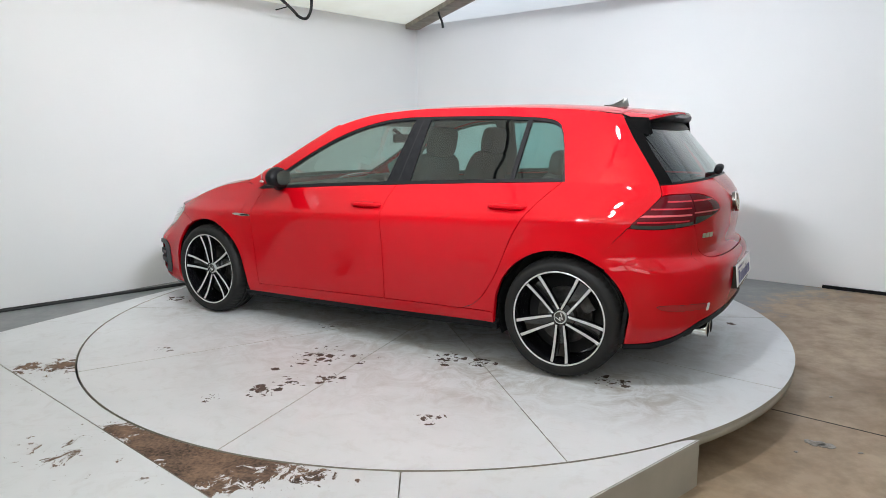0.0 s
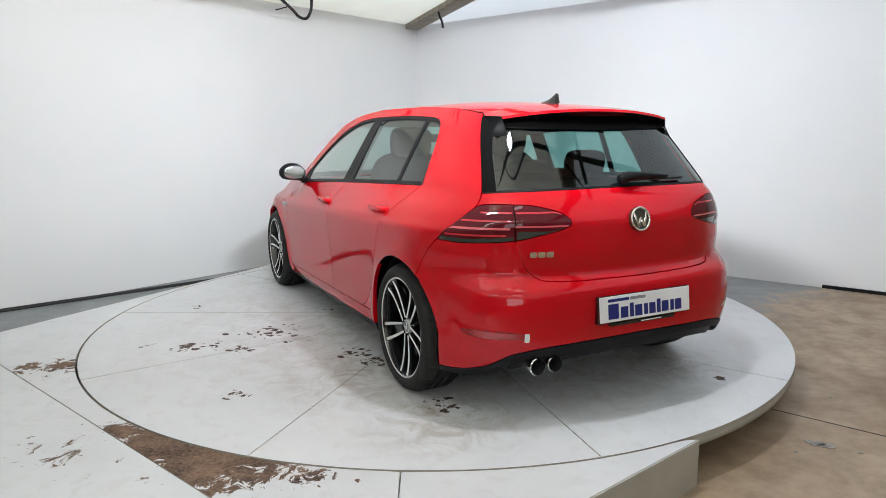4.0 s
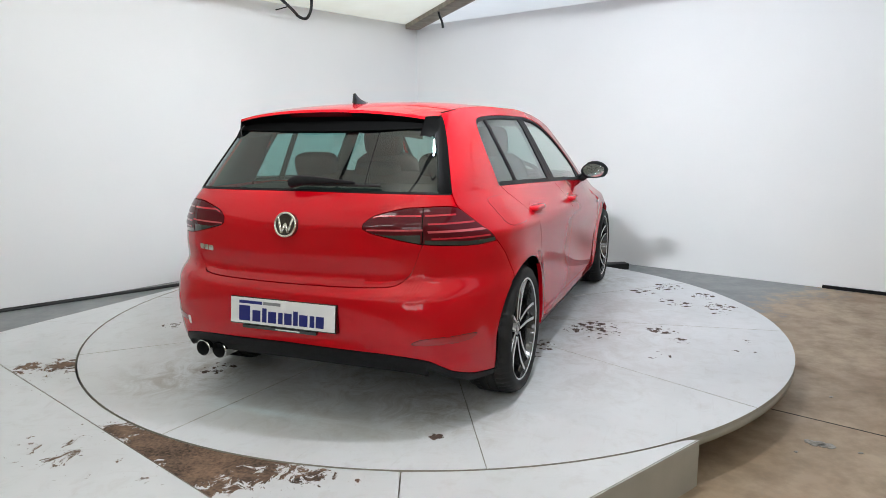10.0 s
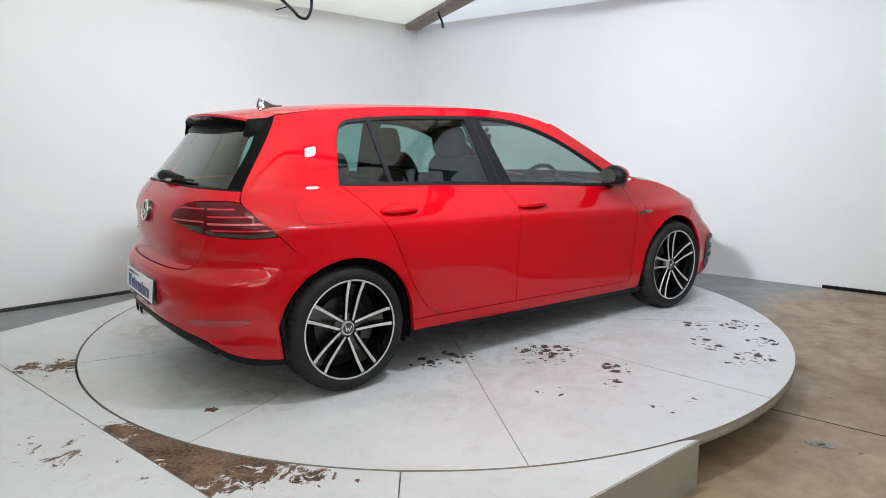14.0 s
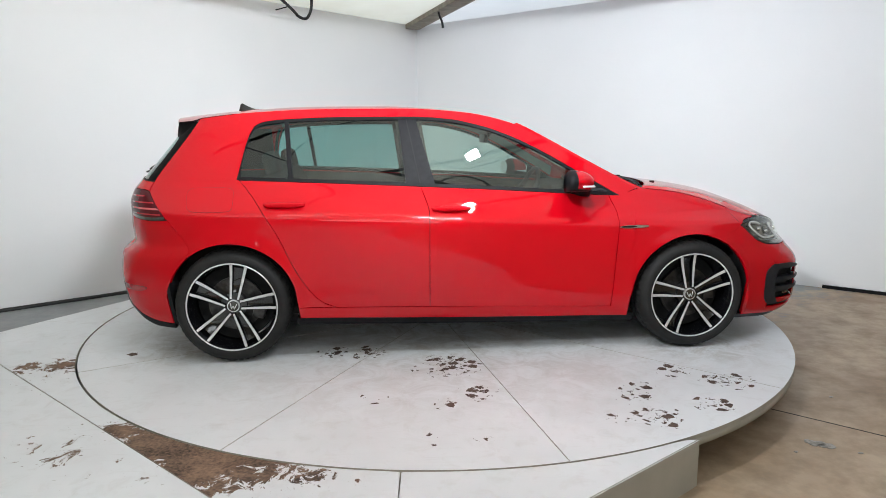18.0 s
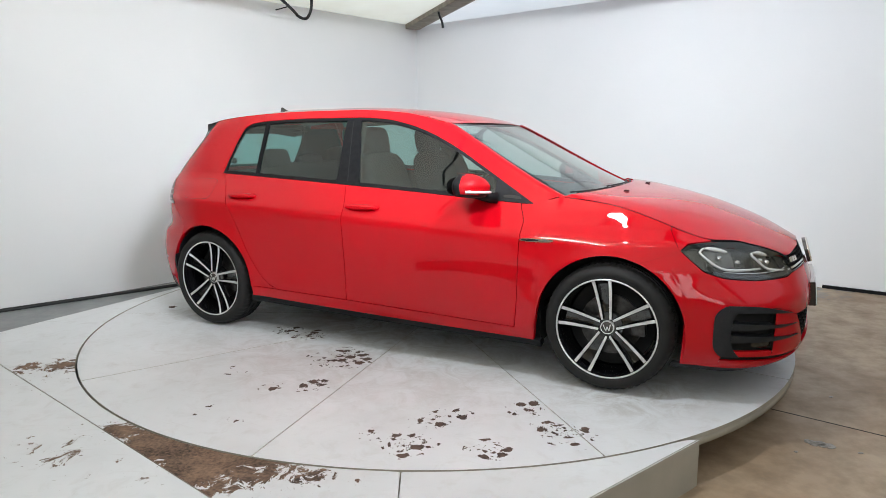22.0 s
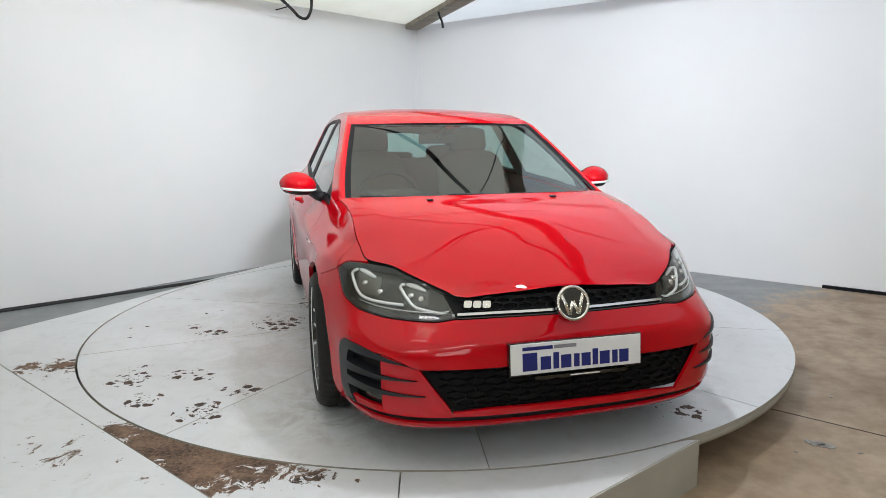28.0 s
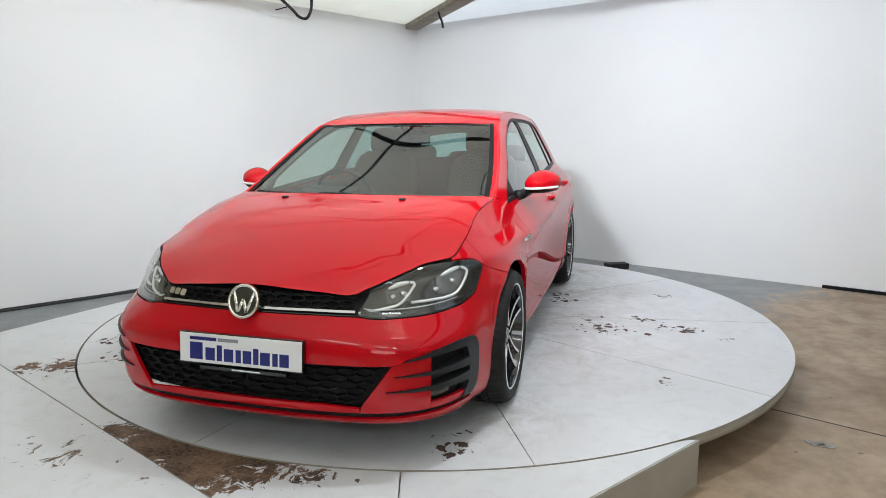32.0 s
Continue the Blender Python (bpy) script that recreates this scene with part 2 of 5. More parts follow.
STEEL = mottled("brake_steel", (0.055, 0.052, 0.05), (0.09, 0.087, 0.085), 40, 0.35, 0.9)
TYRE = tyre_rubber()
GLASS_FRONT = glass("clear_green_glass", (0.66, 0.80, 0.75), 0.11)
GLASS_REAR = glass("tinted_glass", (0.40, 0.63, 0.61))
LENS = glass("lamp_lens", (0.94, 0.95, 0.95), 0.07)
LAMP_DARK = mottled("lamp_housing", (0.060, 0.058, 0.050), (0.095, 0.092, 0.080), 40, 0.25, 0.6)
LAMP_BOWL = mottled("lamp_bowl", (0.15, 0.147, 0.13), (0.23, 0.225, 0.20), 60, 0.25, 0.5)
LAMP_SILVER = mat("lamp_reflector", (0.88, 0.89, 0.88), 0.25, 0.3)
TAIL_RED = mat("smoked_red_lens", (0.085, 0.005, 0.009), 0.3, 0, 0.7, 0.01, 0.0)
TAIL_BAR = mat("red_light_guide", (0.50, 0.015, 0.03), 0.2, 0, 1.0, 0.02)
REFLECTOR = mat("dark_red_reflector", (0.36, 0.008, 0.016), 0.2, 0, 1.0, 0.02)
TAIL_PINK = mat("pale_red_light_guide", (0.62, 0.09, 0.11), 0.2, 0, 1.0, 0.02)
TAIL_SMOKE = mat("smoked_clear_lens", (0.03, 0.035, 0.032), 0.12, 0, 1.0, 0.01)
CABIN = mottled("dark_cabin_cloth", (0.018, 0.016, 0.014), (0.028, 0.025, 0.022), 50, 0.9, 0.0, 0.2)
LINER = mottled("grey_headlining", (0.20, 0.19, 0.175), (0.24, 0.23, 0.21), 20, 0.9)
PLATE_WHITE = mat("plate_white", (0.80, 0.80, 0.80), 0.35, 0, 0.4)
BLUE_INK = mat("dark_blue_ink", (0.012, 0.018, 0.16), 0.4)
GREY_INK = mat("grey_ink", (0.25, 0.25, 0.27), 0.4)
BADGE_DARK = mat("badge_black", (0.03, 0.026, 0.018), 0.25, 0, 1.0)
BADGE_CHROME = mat("badge_chrome", (0.82, 0.80, 0.74), 0.15, 1.0)
TUBE_LIGHT = lit("tube_light_glow", (1.0, 1.0, 1.0), 9.0)
FLOOD_LIGHT = lit("flood_light_glow", (1.0, 1.0, 1.0), 6.0)
WINDOW_LIGHT = lit("daylight_pane", (0.93, 0.97, 1.0), 2.5)

# ---- mesh helpers ----
def part(name, bm, material, parent=None, label="", smooth=True):
    me = bpy.data.meshes.new(name)
    bm.normal_update()
    bm.to_mesh(me)
    bm.free()
    for m in material if isinstance(material, (list, tuple)) else [material]:
        me.materials.append(m)
    if smooth:
        me.polygons.foreach_set("use_smooth", [True] * len(me.polygons))
    ob = new(name, me)
    if parent:
        ob.parent = parent
    if label:
        ob["label"] = label
    return ob


def thing(name, label, category, group="", kind=""):
    return tagged(new(name), label, category, group, kind)


def add_box(bm, x0, x1, y0, y1, z0, z1, m=None):
    vs = [bm.verts.new(Vector((x, y, z))) for x in (x0, x1) for y in (y0, y1) for z in (z0, z1)]
    if m is not None:
        for v in vs:
            v.co = m @ v.co
    for f in ((0, 1, 3, 2), (4, 6, 7, 5), (0, 4, 5, 1), (2, 3, 7, 6), (0, 2, 6, 4), (1, 5, 7, 3)):
        bm.faces.new([vs[i] for i in f])
    return vs


def box(x0, x1, y0, y1, z0, z1, m=None, bevel=0.0):
    bm = bmesh.new()
    add_box(bm, x0, x1, y0, y1, z0, z1, m)
    if bevel:
        bmesh.ops.bevel(bm, geom=bm.edges[:], offset=bevel, segments=2, affect="EDGES", profile=0.6)
    return bm


def slab(outline, z0, z1, bevel=0.0, side=0):
    """A plate with the plan outline (anticlockwise)."""
    bm = bmesh.new()
    lo = [bm.verts.new((x, y, z0)) for x, y in outline]
    hi = [bm.verts.new((x, y, z1)) for x, y in outline]
    top = bm.faces.new(hi)
    bm.faces.new(lo[::-1])
    k = len(outline)
    for i in range(k):
        bm.faces.new((lo[i], lo[(i + 1) % k], hi[(i + 1) % k], hi[i]))
    if bevel:
        bmesh.ops.bevel(bm, geom=list(top.edges), offset=bevel, segments=2, affect="EDGES")
    bmesh.ops.triangulate(bm, faces=[f for f in bm.faces if len(f.verts) > 4])
    bmesh.ops.recalc_face_normals(bm, faces=bm.faces[:])
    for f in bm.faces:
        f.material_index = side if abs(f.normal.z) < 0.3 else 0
    return bm


def tube(points, radius, sides=8, closed=False):
    """A round bar along points; radius may be a list."""
    bm = bmesh.new()
    pts = [Vector(p) for p in points]
    k = len(pts)
    rings = []
    up = None
    for i, p in enumerate(pts):
        if closed:
            d = pts[(i + 1) % k] - pts[i - 1]
        else:
            d = pts[min(i + 1, k - 1)] - pts[max(i - 1, 0)]
        d.normalize()
        if up is None:
            up = Vector((0, 0, 1)) if abs(d.z) < 0.9 else Vector((1, 0, 0))
        a = d.cross(up).normalized()
        b = a.cross(d).normalized()
        up = b
        r = radius[i] if isinstance(radius, (list, tuple)) else radius
        rings.append([bm.verts.new(p + r * (math.cos(t) * a + math.sin(t) * b)) for t in (2 * math.pi * j / sides for j in range(sides))])
    for i in range(k if closed else k - 1):
        r0, r1 = rings[i], rings[(i + 1) % k]
        for j in range(sides):
            bm.faces.new((r0[j], r0[(j + 1) % sides], r1[(j + 1) % sides], r1[j]))
    if not closed:
        bm.faces.new(rings[0][::-1])
        bm.faces.new(rings[-1])
    bmesh.ops.recalc_face_normals(bm, faces=bm.faces[:])
    return bm


def catmull(points, n):
    """Points along a smooth line through the given ones."""
    p = [Vector(q) for q in points]
    out = []
    for i in range(len(p) - 1):
        a, b, c, d = p[max(i - 1, 0)], p[i], p[i + 1], p[min(i + 2, len(p) - 1)]
        for j in range(n):
            t = j / n
            out.append(0.5 * (2 * b + (c - a) * t + (2 * a - 5 * b + 4 * c - d) * t * t + (3 * b - a - 3 * c + d) * t ** 3))
    out.append(p[-1])
    return out


# ---- the studio ----
CORNER = Vector((-0.252, 4.728, 0))
WL, WR = math.radians(48.1), math.radians(-39.1)


def wall(name, a, b, z0, z1, material, label):
    """A wall with its inner face on the line a to b (the room lies to the right of a to b)."""
    a, b = Vector((a[0], a[1], 0)), Vector((b[0], b[1], 0))
    d = b - a
    m = Matrix.Translation((a.x, a.y, 0)) @ Matrix.Rotation(math.atan2(d.y, d.x), 4, "Z")
    return tagged(part(name, box(0, d.length, 0, 0.12, z0, z1, m), material, smooth=False), label, "wall", kind="structure")


L_END = CORNER - 7.0 * Vector((math.cos(WL), math.sin(WL), 0))
R_END = CORNER + 7.0 * Vector((math.cos(WR), math.sin(WR), 0))
wall("wall_west", L_END, CORNER, FLOOR_Z, 3.4, WALL, "matt white painted studio wall")
wall("wall_east", CORNER, R_END, FLOOR_Z, 3.4, WALL, "matt white painted studio wall, brightly lit")
B_R = Vector((4.5, -9.3, 0))
B_L = Vector((-4.3, -9.3, 0))
wall("wall_south_east", R_END, B_R, FLOOR_Z, 3.4, DIM_WALL, "plain dim wall behind the viewpoint")
wall("wall_south", B_R, B_L, FLOOR_Z, 3.4, DIM_WALL, "plain dim wall behind the viewpoint")
wall("wall_south_west", B_L, L_END, FLOOR_Z, 3.4, DIM_WALL, "plain dim wall behind the viewpoint")

tagged(part("floor", box(-9, 9, -11, 7, FLOOR_Z - 0.2, FLOOR_Z), FLOOR, smooth=False), "worn brown concrete floor, painted grey along the walls", "floor", kind="structure")

# ceiling: cream on one side of the beam, white on the other
BEAM_A = Vector((-0.313, 4.65, 0))
beam_d = Vector((0.307, -0.952, 0)).normalized()
bm = bmesh.new()
pa, pb = BEAM_A - beam_d * 2.6, BEAM_A + beam_d * 17.0
for k, quad in enumerate((((-12, pa.y), (pa.x, pa.y), (pb.x, pb.y), (-12, pb.y)), ((pa.x, pa.y), (14, pa.y), (14, pb.y), (pb.x, pb.y)))):
    f = bm.faces.new([bm.verts.new((x, y, CEIL_Z)) for x, y in quad])
    f.material_index = k
    f.normal_update()
    if f.normal.z > 0:
        f.normal_flip()
tagged(part("ceiling", bm, [CREAM, CEIL_SHEET], smooth=False), "low ceiling of thin stretched sheets, cream on one side and white on the other", "ceiling", kind="structure")
# closing slab, added out of view so no world light comes through the sheets
tagged(part("roof", box(-9, 9, -11, 7, 3.40, 3.50), BEAM_WOOD, smooth=False), "unseen slab added above the ceiling sheets to shut out sky light", "roof", kind="structure")
m = Matrix.Translation(BEAM_A) @ Matrix.Rotation(math.atan2(beam_d.y, beam_d.x), 4, "Z")
tagged(part("beam", box(0.0, 12.0, -0.105, 0.095, CEIL_Z - 0.055, CEIL_Z + 0.02, m, 0.006), BEAM_WOOD, smooth=False), "long brown timber beam under the ceiling", "beam", kind="structure")


def cable(name, points, radius, label, material=BLACK_RUBBER, n=8):
    return tagged(part(name, tube(catmull(points, n), radius, 8), material), label, "cable")


cable("hanging_strap", [(0.035, 3.33, 2.66), (0.04, 3.32, 2.60), (0.075, 3.36, 2.52), (0.085, 3.36, 2.455)], [0.012] * 17 + [0.014] * 8, "short black strap hanging from the timber beam")
cable("air_hose", [(-1.62, 2.70, 2.66), (-1.56, 3.00, 2.60), (-1.52, 3.10, 2.55), (-1.47, 3.16, 2.53), (-1.42, 3.14, 2.54), (-1.36, 3.02, 2.60), (-1.30, 2.75, 2.66)], 0.016, "black air hose hanging in a loop below the ceiling")
cable("hook_chain", [(-1.60, 2.95, 2.62), (-1.70, 3.02, 2.61), (-1.78, 3.08, 2.605), (-1.86, 3.14, 2.60), (-1.90, 3.18, 2.585), (-1.885, 3.2, 2.565)], 0.007, "thin dark chain with a hook at its end")
cable("ceiling_pipe", [(-2.6, 2.5, 2.60), (-1.7, 1.75, 2.60), (-0.57, 0.66, 2.60), (0.16, 0.32, 2.60), (0.70, -0.12, 2.60), (1.0, -0.55, 2.60), (1.9, -1.5, 2.60)], 0.021, "thick black duct hose slung below the ceiling")
cable("ceiling_cable", [(-3.0, 1.3, 2.64), (-2.19, 0.87, 2.60), (-1.72, 0.42, 2.58), (-0.55, 0.62, 2.57), (0.48, 1.71, 2.60), (1.31, 2.25, 2.65)], 0.013, "black cable draped below the ceiling")
cable("ceiling_cable", [(-1.8, -2.0, 2.64), (-0.9, -1.5, 2.60), (-0.43, -1.03, 2.58), (0.43, -0.16, 2.56), (1.18, 0.42, 2.60), (1.5, 0.25, 2.62), (2.2, 0.5, 2.66)], 0.014, "black cable draped below the ceiling")
cable("ceiling_cable", [(-0.3, 2.3, 2.65), (0.44, 2.04, 2.60), (1.7, 1.26, 2.58), (2.8, 0.6, 2.65)], 0.008, "thin black cable draped below the ceiling")
cable("ceiling_cable", [(-2.8, -1.2, 2.65), (-1.25, -1.97, 2.58), (-0.98, -1.83, 2.57), (0.2, -0.4, 2.60), (0.9, 0.9, 2.66)], 0.006, "thin black cable draped below the ceiling")
cable("ceiling_pipe", [(-3.2, -3.5, 2.61), (0.09, -2.13, 2.61), (0.95, -1.76, 2.61), (3.4, -0.7, 2.61)], 0.020, "long dark pipe fixed under the ceiling")
cable("ceiling_cable", [(0.2, -2.0, 2.62), (0.57, -2.1, 2.56), (1.3, -1.6, 2.57), (2.06, -1.61, 2.60), (3.0, -2.2, 2.66)], 0.012, "black cable draped below the ceiling")


def flood_light(x, y, z, aim, sx, sy):
    """A square flood light with a dark rim and a glowing face."""
    ob = thing("flood_light", "small black square flood light with a white glowing face", "lamp", "ceiling lamps")
    m = look((x, y, z), aim)
    part("housing", box(-sx / 2 - 0.015, sx / 2 + 0.015, -sy / 2 - 0.015, sy / 2 + 0.015, 0.002, 0.05, m, 0.004), TRIM, ob, smooth=False)
    part("face", box(-sx / 2, sx / 2, -sy / 2, sy / 2, -0.006, 0.001, m), FLOOD_LIGHT, ob, smooth=False)
    return ob


def tube_light(x, y, z, aim, length):
    """A twin tube batten."""
    ob = thing("tube_light", "white twin tube batten light, switched on", "lamp", "ceiling lamps")
    m = look((x, y, z), aim)
    part("batten", box(-length / 2, length / 2, -0.075, 0.075, 0.02, 0.07, m, 0.004), CEIL_WHITE, ob, smooth=False)
    for dy in (-0.045, 0.045):
        part("tube", tube([m @ Vector((-length / 2 + 0.03, dy, 0)), m @ Vector((length / 2 - 0.03, dy, 0))], 0.016, 10), TUBE_LIGHT, ob)
    return ob


for eye, aim, watts, beam, sx, sy in FLOODS:
    e = Vector(eye)
    flood_light(*(e + (e - Vector(aim)).normalized() * 0.012), aim, sx, sy)
    tagged(part("flood_bracket", tube([e + (e - Vector(aim)).normalized() * 0.05, Vector((e.x, e.y, CEIL_Z))], 0.012, 8), TRIM), "black steel lamp bracket fixed to the ceiling", "bracket")
for x, y, length, watts in TUBES:
    tube_light(x, y, 2.605, (x, y + 0.01, 0), length)

# glazed doorway behind the viewpoint
win = thing("window_1", "wide glazed screen with white bars, daylight behind", "window", kind="structure")
WY = -9.29
for z in (0.95, 1.62, 2.29):
    part("window_bar", box(-1.0, 1.56, WY, WY + 0.06, z, z + 0.07), CEIL_WHITE, win, smooth=False)
for i in range(5):
    x = -1.0 + i * 0.62
    part("window_bar", box(x, x + 0.08, WY, WY + 0.07, 0.95, 2.36), CEIL_WHITE, win, smooth=False)
for i in range(4):
    for z in (1.02, 1.69):
        part("pane", box(-0.92 + i * 0.62, -0.38 + i * 0.62, WY + 0.01, WY + 0.03, z, z + 0.60), WINDOW_LIGHT, win, smooth=False)

tagged(part("floor_strip", tube([(-4.2, 0.47, FLOOR_Z + 0.01), (-3.702, 0.885, FLOOR_Z + 0.01), (-2.256, 2.09, FLOOR_Z + 0.01), (-1.9, 2.38, FLOOR_Z + 0.01)], [0.020, 0.020, 0.016, 0.014], 8), BLACK_RUBBER), "black rubber strip lying along the floor by the wall", "strip")
tagged(part("ramp_block", box(-0.24, 0.0, 0.0, 0.12, FLOOR_Z, FLOOR_Z + 0.065, Matrix.Translation((2.085, 2.471, 0)) @ Matrix.Rotation(math.radians(12), 4, "Z"), 0.004), BLACK_RUBBER, smooth=False), "low dark block on the floor behind the turntable", "block")
joint_d = Vector((2.18 - 1.819, -1.591 + 1.281, 0)).normalized()
jm = Matrix.Translation((1.5, -1.005, 0)) @ Matrix.Rotation(math.atan2(joint_d.y, joint_d.x), 4, "Z")
tagged(part("floor_joint", box(0, 6, -0.004, 0.004, FLOOR_Z, FLOOR_Z + 0.001, jm), DARK, smooth=False), "dark saw-cut joint in the concrete", "joint", kind="structure")
for fx, fy, fr in ((1.80, -1.66, 0.05), (1.835, -1.685, 0.045), (1.95, -1.76, 0.014), (1.66, -1.74, 0.012), (1.775, -1.635, 0.03), (2.2, -1.1, 0.012)):
    pts = []
    for i in range(9):
        a = 2 * math.pi * i / 9
        r = fr * random.uniform(0.55, 1.0)
        pts.append((fx + r * math.cos(a), fy + 0.7 * r * math.sin(a)))
    tagged(part("paint_flake", slab(pts, FLOOR_Z, FLOOR_Z + 0.004), FLAKE, smooth=False), "pale flake of dried paint on the concrete", "flake", "paint flakes")
tagged(part("skirting", box(5.05, 7.0, -0.02, 0.0, FLOOR_Z, FLOOR_Z + 0.03, Matrix.Translation(CORNER) @ Matrix.Rotation(WR, 4, "Z")), TRIM, smooth=False), "short black skirting strip at the wall's foot", "trim", kind="structure")

# ---- the raised deck ----
R_TABLE = 2.265
RIM = R_TABLE + 0.012


def arc(a0, a1, n, r=RIM):
    return [(r * math.cos(math.radians(a0 + (a1 - a0) * i / n)), r * math.sin(math.radians(a0 + (a1 - a0) * i / n))) for i in range(n + 1)]


SEAM_A, SEAM_B = Vector((-2.451, -1.024)), Vector((-0.798, -2.446))
seam_d = (SEAM_B - SEAM_A).normalized()
deck = thing("deck", "raised plywood deck painted white, chipped to brown board, round the turntable", "deck", kind="structure")
corner_xy = (1.084, -2.031)
front_d = Vector((math.cos(math.radians(38.5)), math.sin(math.radians(38.5))))


def on_front(x):
    return (x, corner_xy[1] + (x - corner_xy[0]) * front_d.y / front_d.x)


GAP = -0.141
part("deck_panel", slab([corner_xy] + arc(-63.2, -93.55, 20) + [(GAP, -2.35), on_front(GAP)][1:], FLOOR_Z, 0.0, 0.004, 1), [DECK, DECK_SIDE_SHADED], deck, smooth=False)
seam_end = SEAM_A + seam_d * 3.2
left_a, left_b = Vector((-2.853, -0.398)), Vector((-2.054, 1.068))
left_d = (left_b - left_a).normalized()
den = seam_d.x * left_d.y - seam_d.y * left_d.x
s_hit = ((left_a - SEAM_A).x * left_d.y - (left_a - SEAM_A).y * left_d.x) / den
seam_start = SEAM_A + seam_d * s_hit
back = left_b + left_d * 1.5
part("deck_panel", slab(arc(-93.7, -232, 90) + [tuple(back), tuple(seam_start), tuple(seam_end), on_front(GAP - 0.0015)], FLOOR_Z, 0.0, 0.003, 1), [DECK, DECK_SIDE_SHADED], deck, smooth=False)
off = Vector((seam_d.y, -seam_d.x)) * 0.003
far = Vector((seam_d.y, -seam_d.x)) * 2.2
part("deck_panel", slab([tuple(seam_start + off), tuple(seam_start + far - seam_d * 1.3), tuple(seam_end + far), tuple(seam_end + off)], FLOOR_Z, 0.001, 0.003, 1), [DECK_PLAIN, DECK_SIDE_SHADED], deck, smooth=False)

for a0, a1, n in ((-63.4, -93.5, 24), (-93.7, -231.5, 100)):
    bm = bmesh.new()
    rows = [[bm.verts.new((x, y, z)) for x, y in arc(a0, a1, n, r)] for r, z in ((R_TABLE - 0.002, -0.034), (RIM + 0.002, -0.034), (RIM + 0.002, -0.05))]
    for r0, r1 in zip(rows, rows[1:]):
        for i in range(n):
            bm.faces.new((r0[i], r0[i + 1], r1[i + 1], r1[i]))
    part("gap_seal", bm, BLACK_RUBBER, deck, "black strip in the gap round the turntable")

# ---- the turntable ----
turntable = thing("turntable", "round white painted turntable of ten wedge boards, scuffed and chipped", "turntable")
for k in range(10):
    a0 = 26.4 + 36 * k
    g = math.degrees(0.0015 / R_TABLE)
    part("wedge_board", slab([(0.004 * math.cos(math.radians(a0 + 18)), 0.004 * math.sin(math.radians(a0 + 18)))] + arc(a0 + g, a0 + 36 - g, 24, R_TABLE), -0.018, 0.0, 0.0015, 1), [TABLE, DECK_SIDE_SHADED], turntable, smooth=False)
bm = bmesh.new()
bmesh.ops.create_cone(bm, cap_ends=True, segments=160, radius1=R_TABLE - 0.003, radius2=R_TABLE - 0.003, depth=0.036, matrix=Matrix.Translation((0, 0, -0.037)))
part("rim_band", bm, DECK_SIDE_SHADED, turntable)
# unseen base, made wide and near-black to give the shade below the rim
bm = bmesh.new()
bmesh.ops.create_cone(bm, cap_ends=True, segments=64, radius1=2.0, radius2=2.0, depth=0.154, matrix=Matrix.Translation((0, 0, -0.133)))
part("shade_pedestal", bm, DARK, turntable)

# ---- the car ----
def smooth_curve(*knots):
    """A smooth curve through (input, output) knots, with no overshoot (monotone cubic)."""
    xs = np.array([k[0] for k in knots], float)
    ys = np.array([k[1] for k in knots], float)
    h = np.diff(xs)
    dl = np.diff(ys) / h
    m = np.zeros(len(xs))
    m[0], m[-1] = dl[0], dl[-1]
    for i in range(1, len(xs) - 1):
        if dl[i - 1] * dl[i] > 0:
            w1, w2 = 2 * h[i] + h[i - 1], h[i] + 2 * h[i - 1]
            m[i] = (w1 + w2) / (w1 / dl[i - 1] + w2 / dl[i])

    def at(v):
        v = min(max(v, xs[0]), xs[-1])
        i = min(int(np.searchsorted(xs, v, side="right")) - 1, len(xs) - 2)
        t = (v - xs[i]) / h[i]
        a, b = t * t * (3 - 2 * t), t * (1 - t)
        return float(ys[i] * (1 - a) + ys[i + 1] * a + h[i] * b * (m[i] * (1 - t) - m[i + 1] * t))
    return at


# the hull: plan contours at each height; nose and tail are Bezier arcs, the flank runs between them
NOSE_J, TAIL_J = 1.36, -1.30
nose_x = smooth_curve((0.15, 2.10), (0.20, 2.175), (0.26, 2.20), (0.40, 2.205), (0.50, 2.20), (0.56, 2.18), (0.62, 2.155), (0.70, 2.115), (0.80, 1.95))
tail_x = smooth_curve((0.15, -1.93), (0.24, -1.985), (0.32, -2.03), (0.45, -2.055), (0.57, -2.060), (0.600, -2.056), (0.625, -2.030), (0.66, -1.990), (0.76, -2.004), (0.86, -2.004), (0.95, -1.960), (1.01, -1.905), (1.33, -1.635), (1.42, -1.56))
half_w = smooth_curve((0.13, 0.805), (0.20, 0.846), (0.27, 0.864), (0.32, 0.868), (0.45, 0.873), (0.62, 0.886), (0.72, 0.896), (0.772, 0.901), (0.790, 0.897), (0.83, 0.870), (0.90, 0.824), (0.965, 0.776), (1.10, 0.708), (1.25, 0.632), (1.32, 0.594), (1.40, 0.530))


nose_round = smooth_curve((0.2, 0.70), (0.45, 0.70), (0.60, 0.52), (0.80, 0.45))

nose_square = smooth_curve((0.2, 0.88), (0.46, 0.88), (0.62, 0.70))
tail_round = smooth_curve((0.5, 0.64), (0.82, 0.62), (1.0, 0.68), (1.3, 0.60))
tail_square = smooth_curve((0.2, 0.92), (0.45, 0.92), (0.70, 0.76), (0.82, 0.74), (0.98, 0.86), (1.3, 0.90))


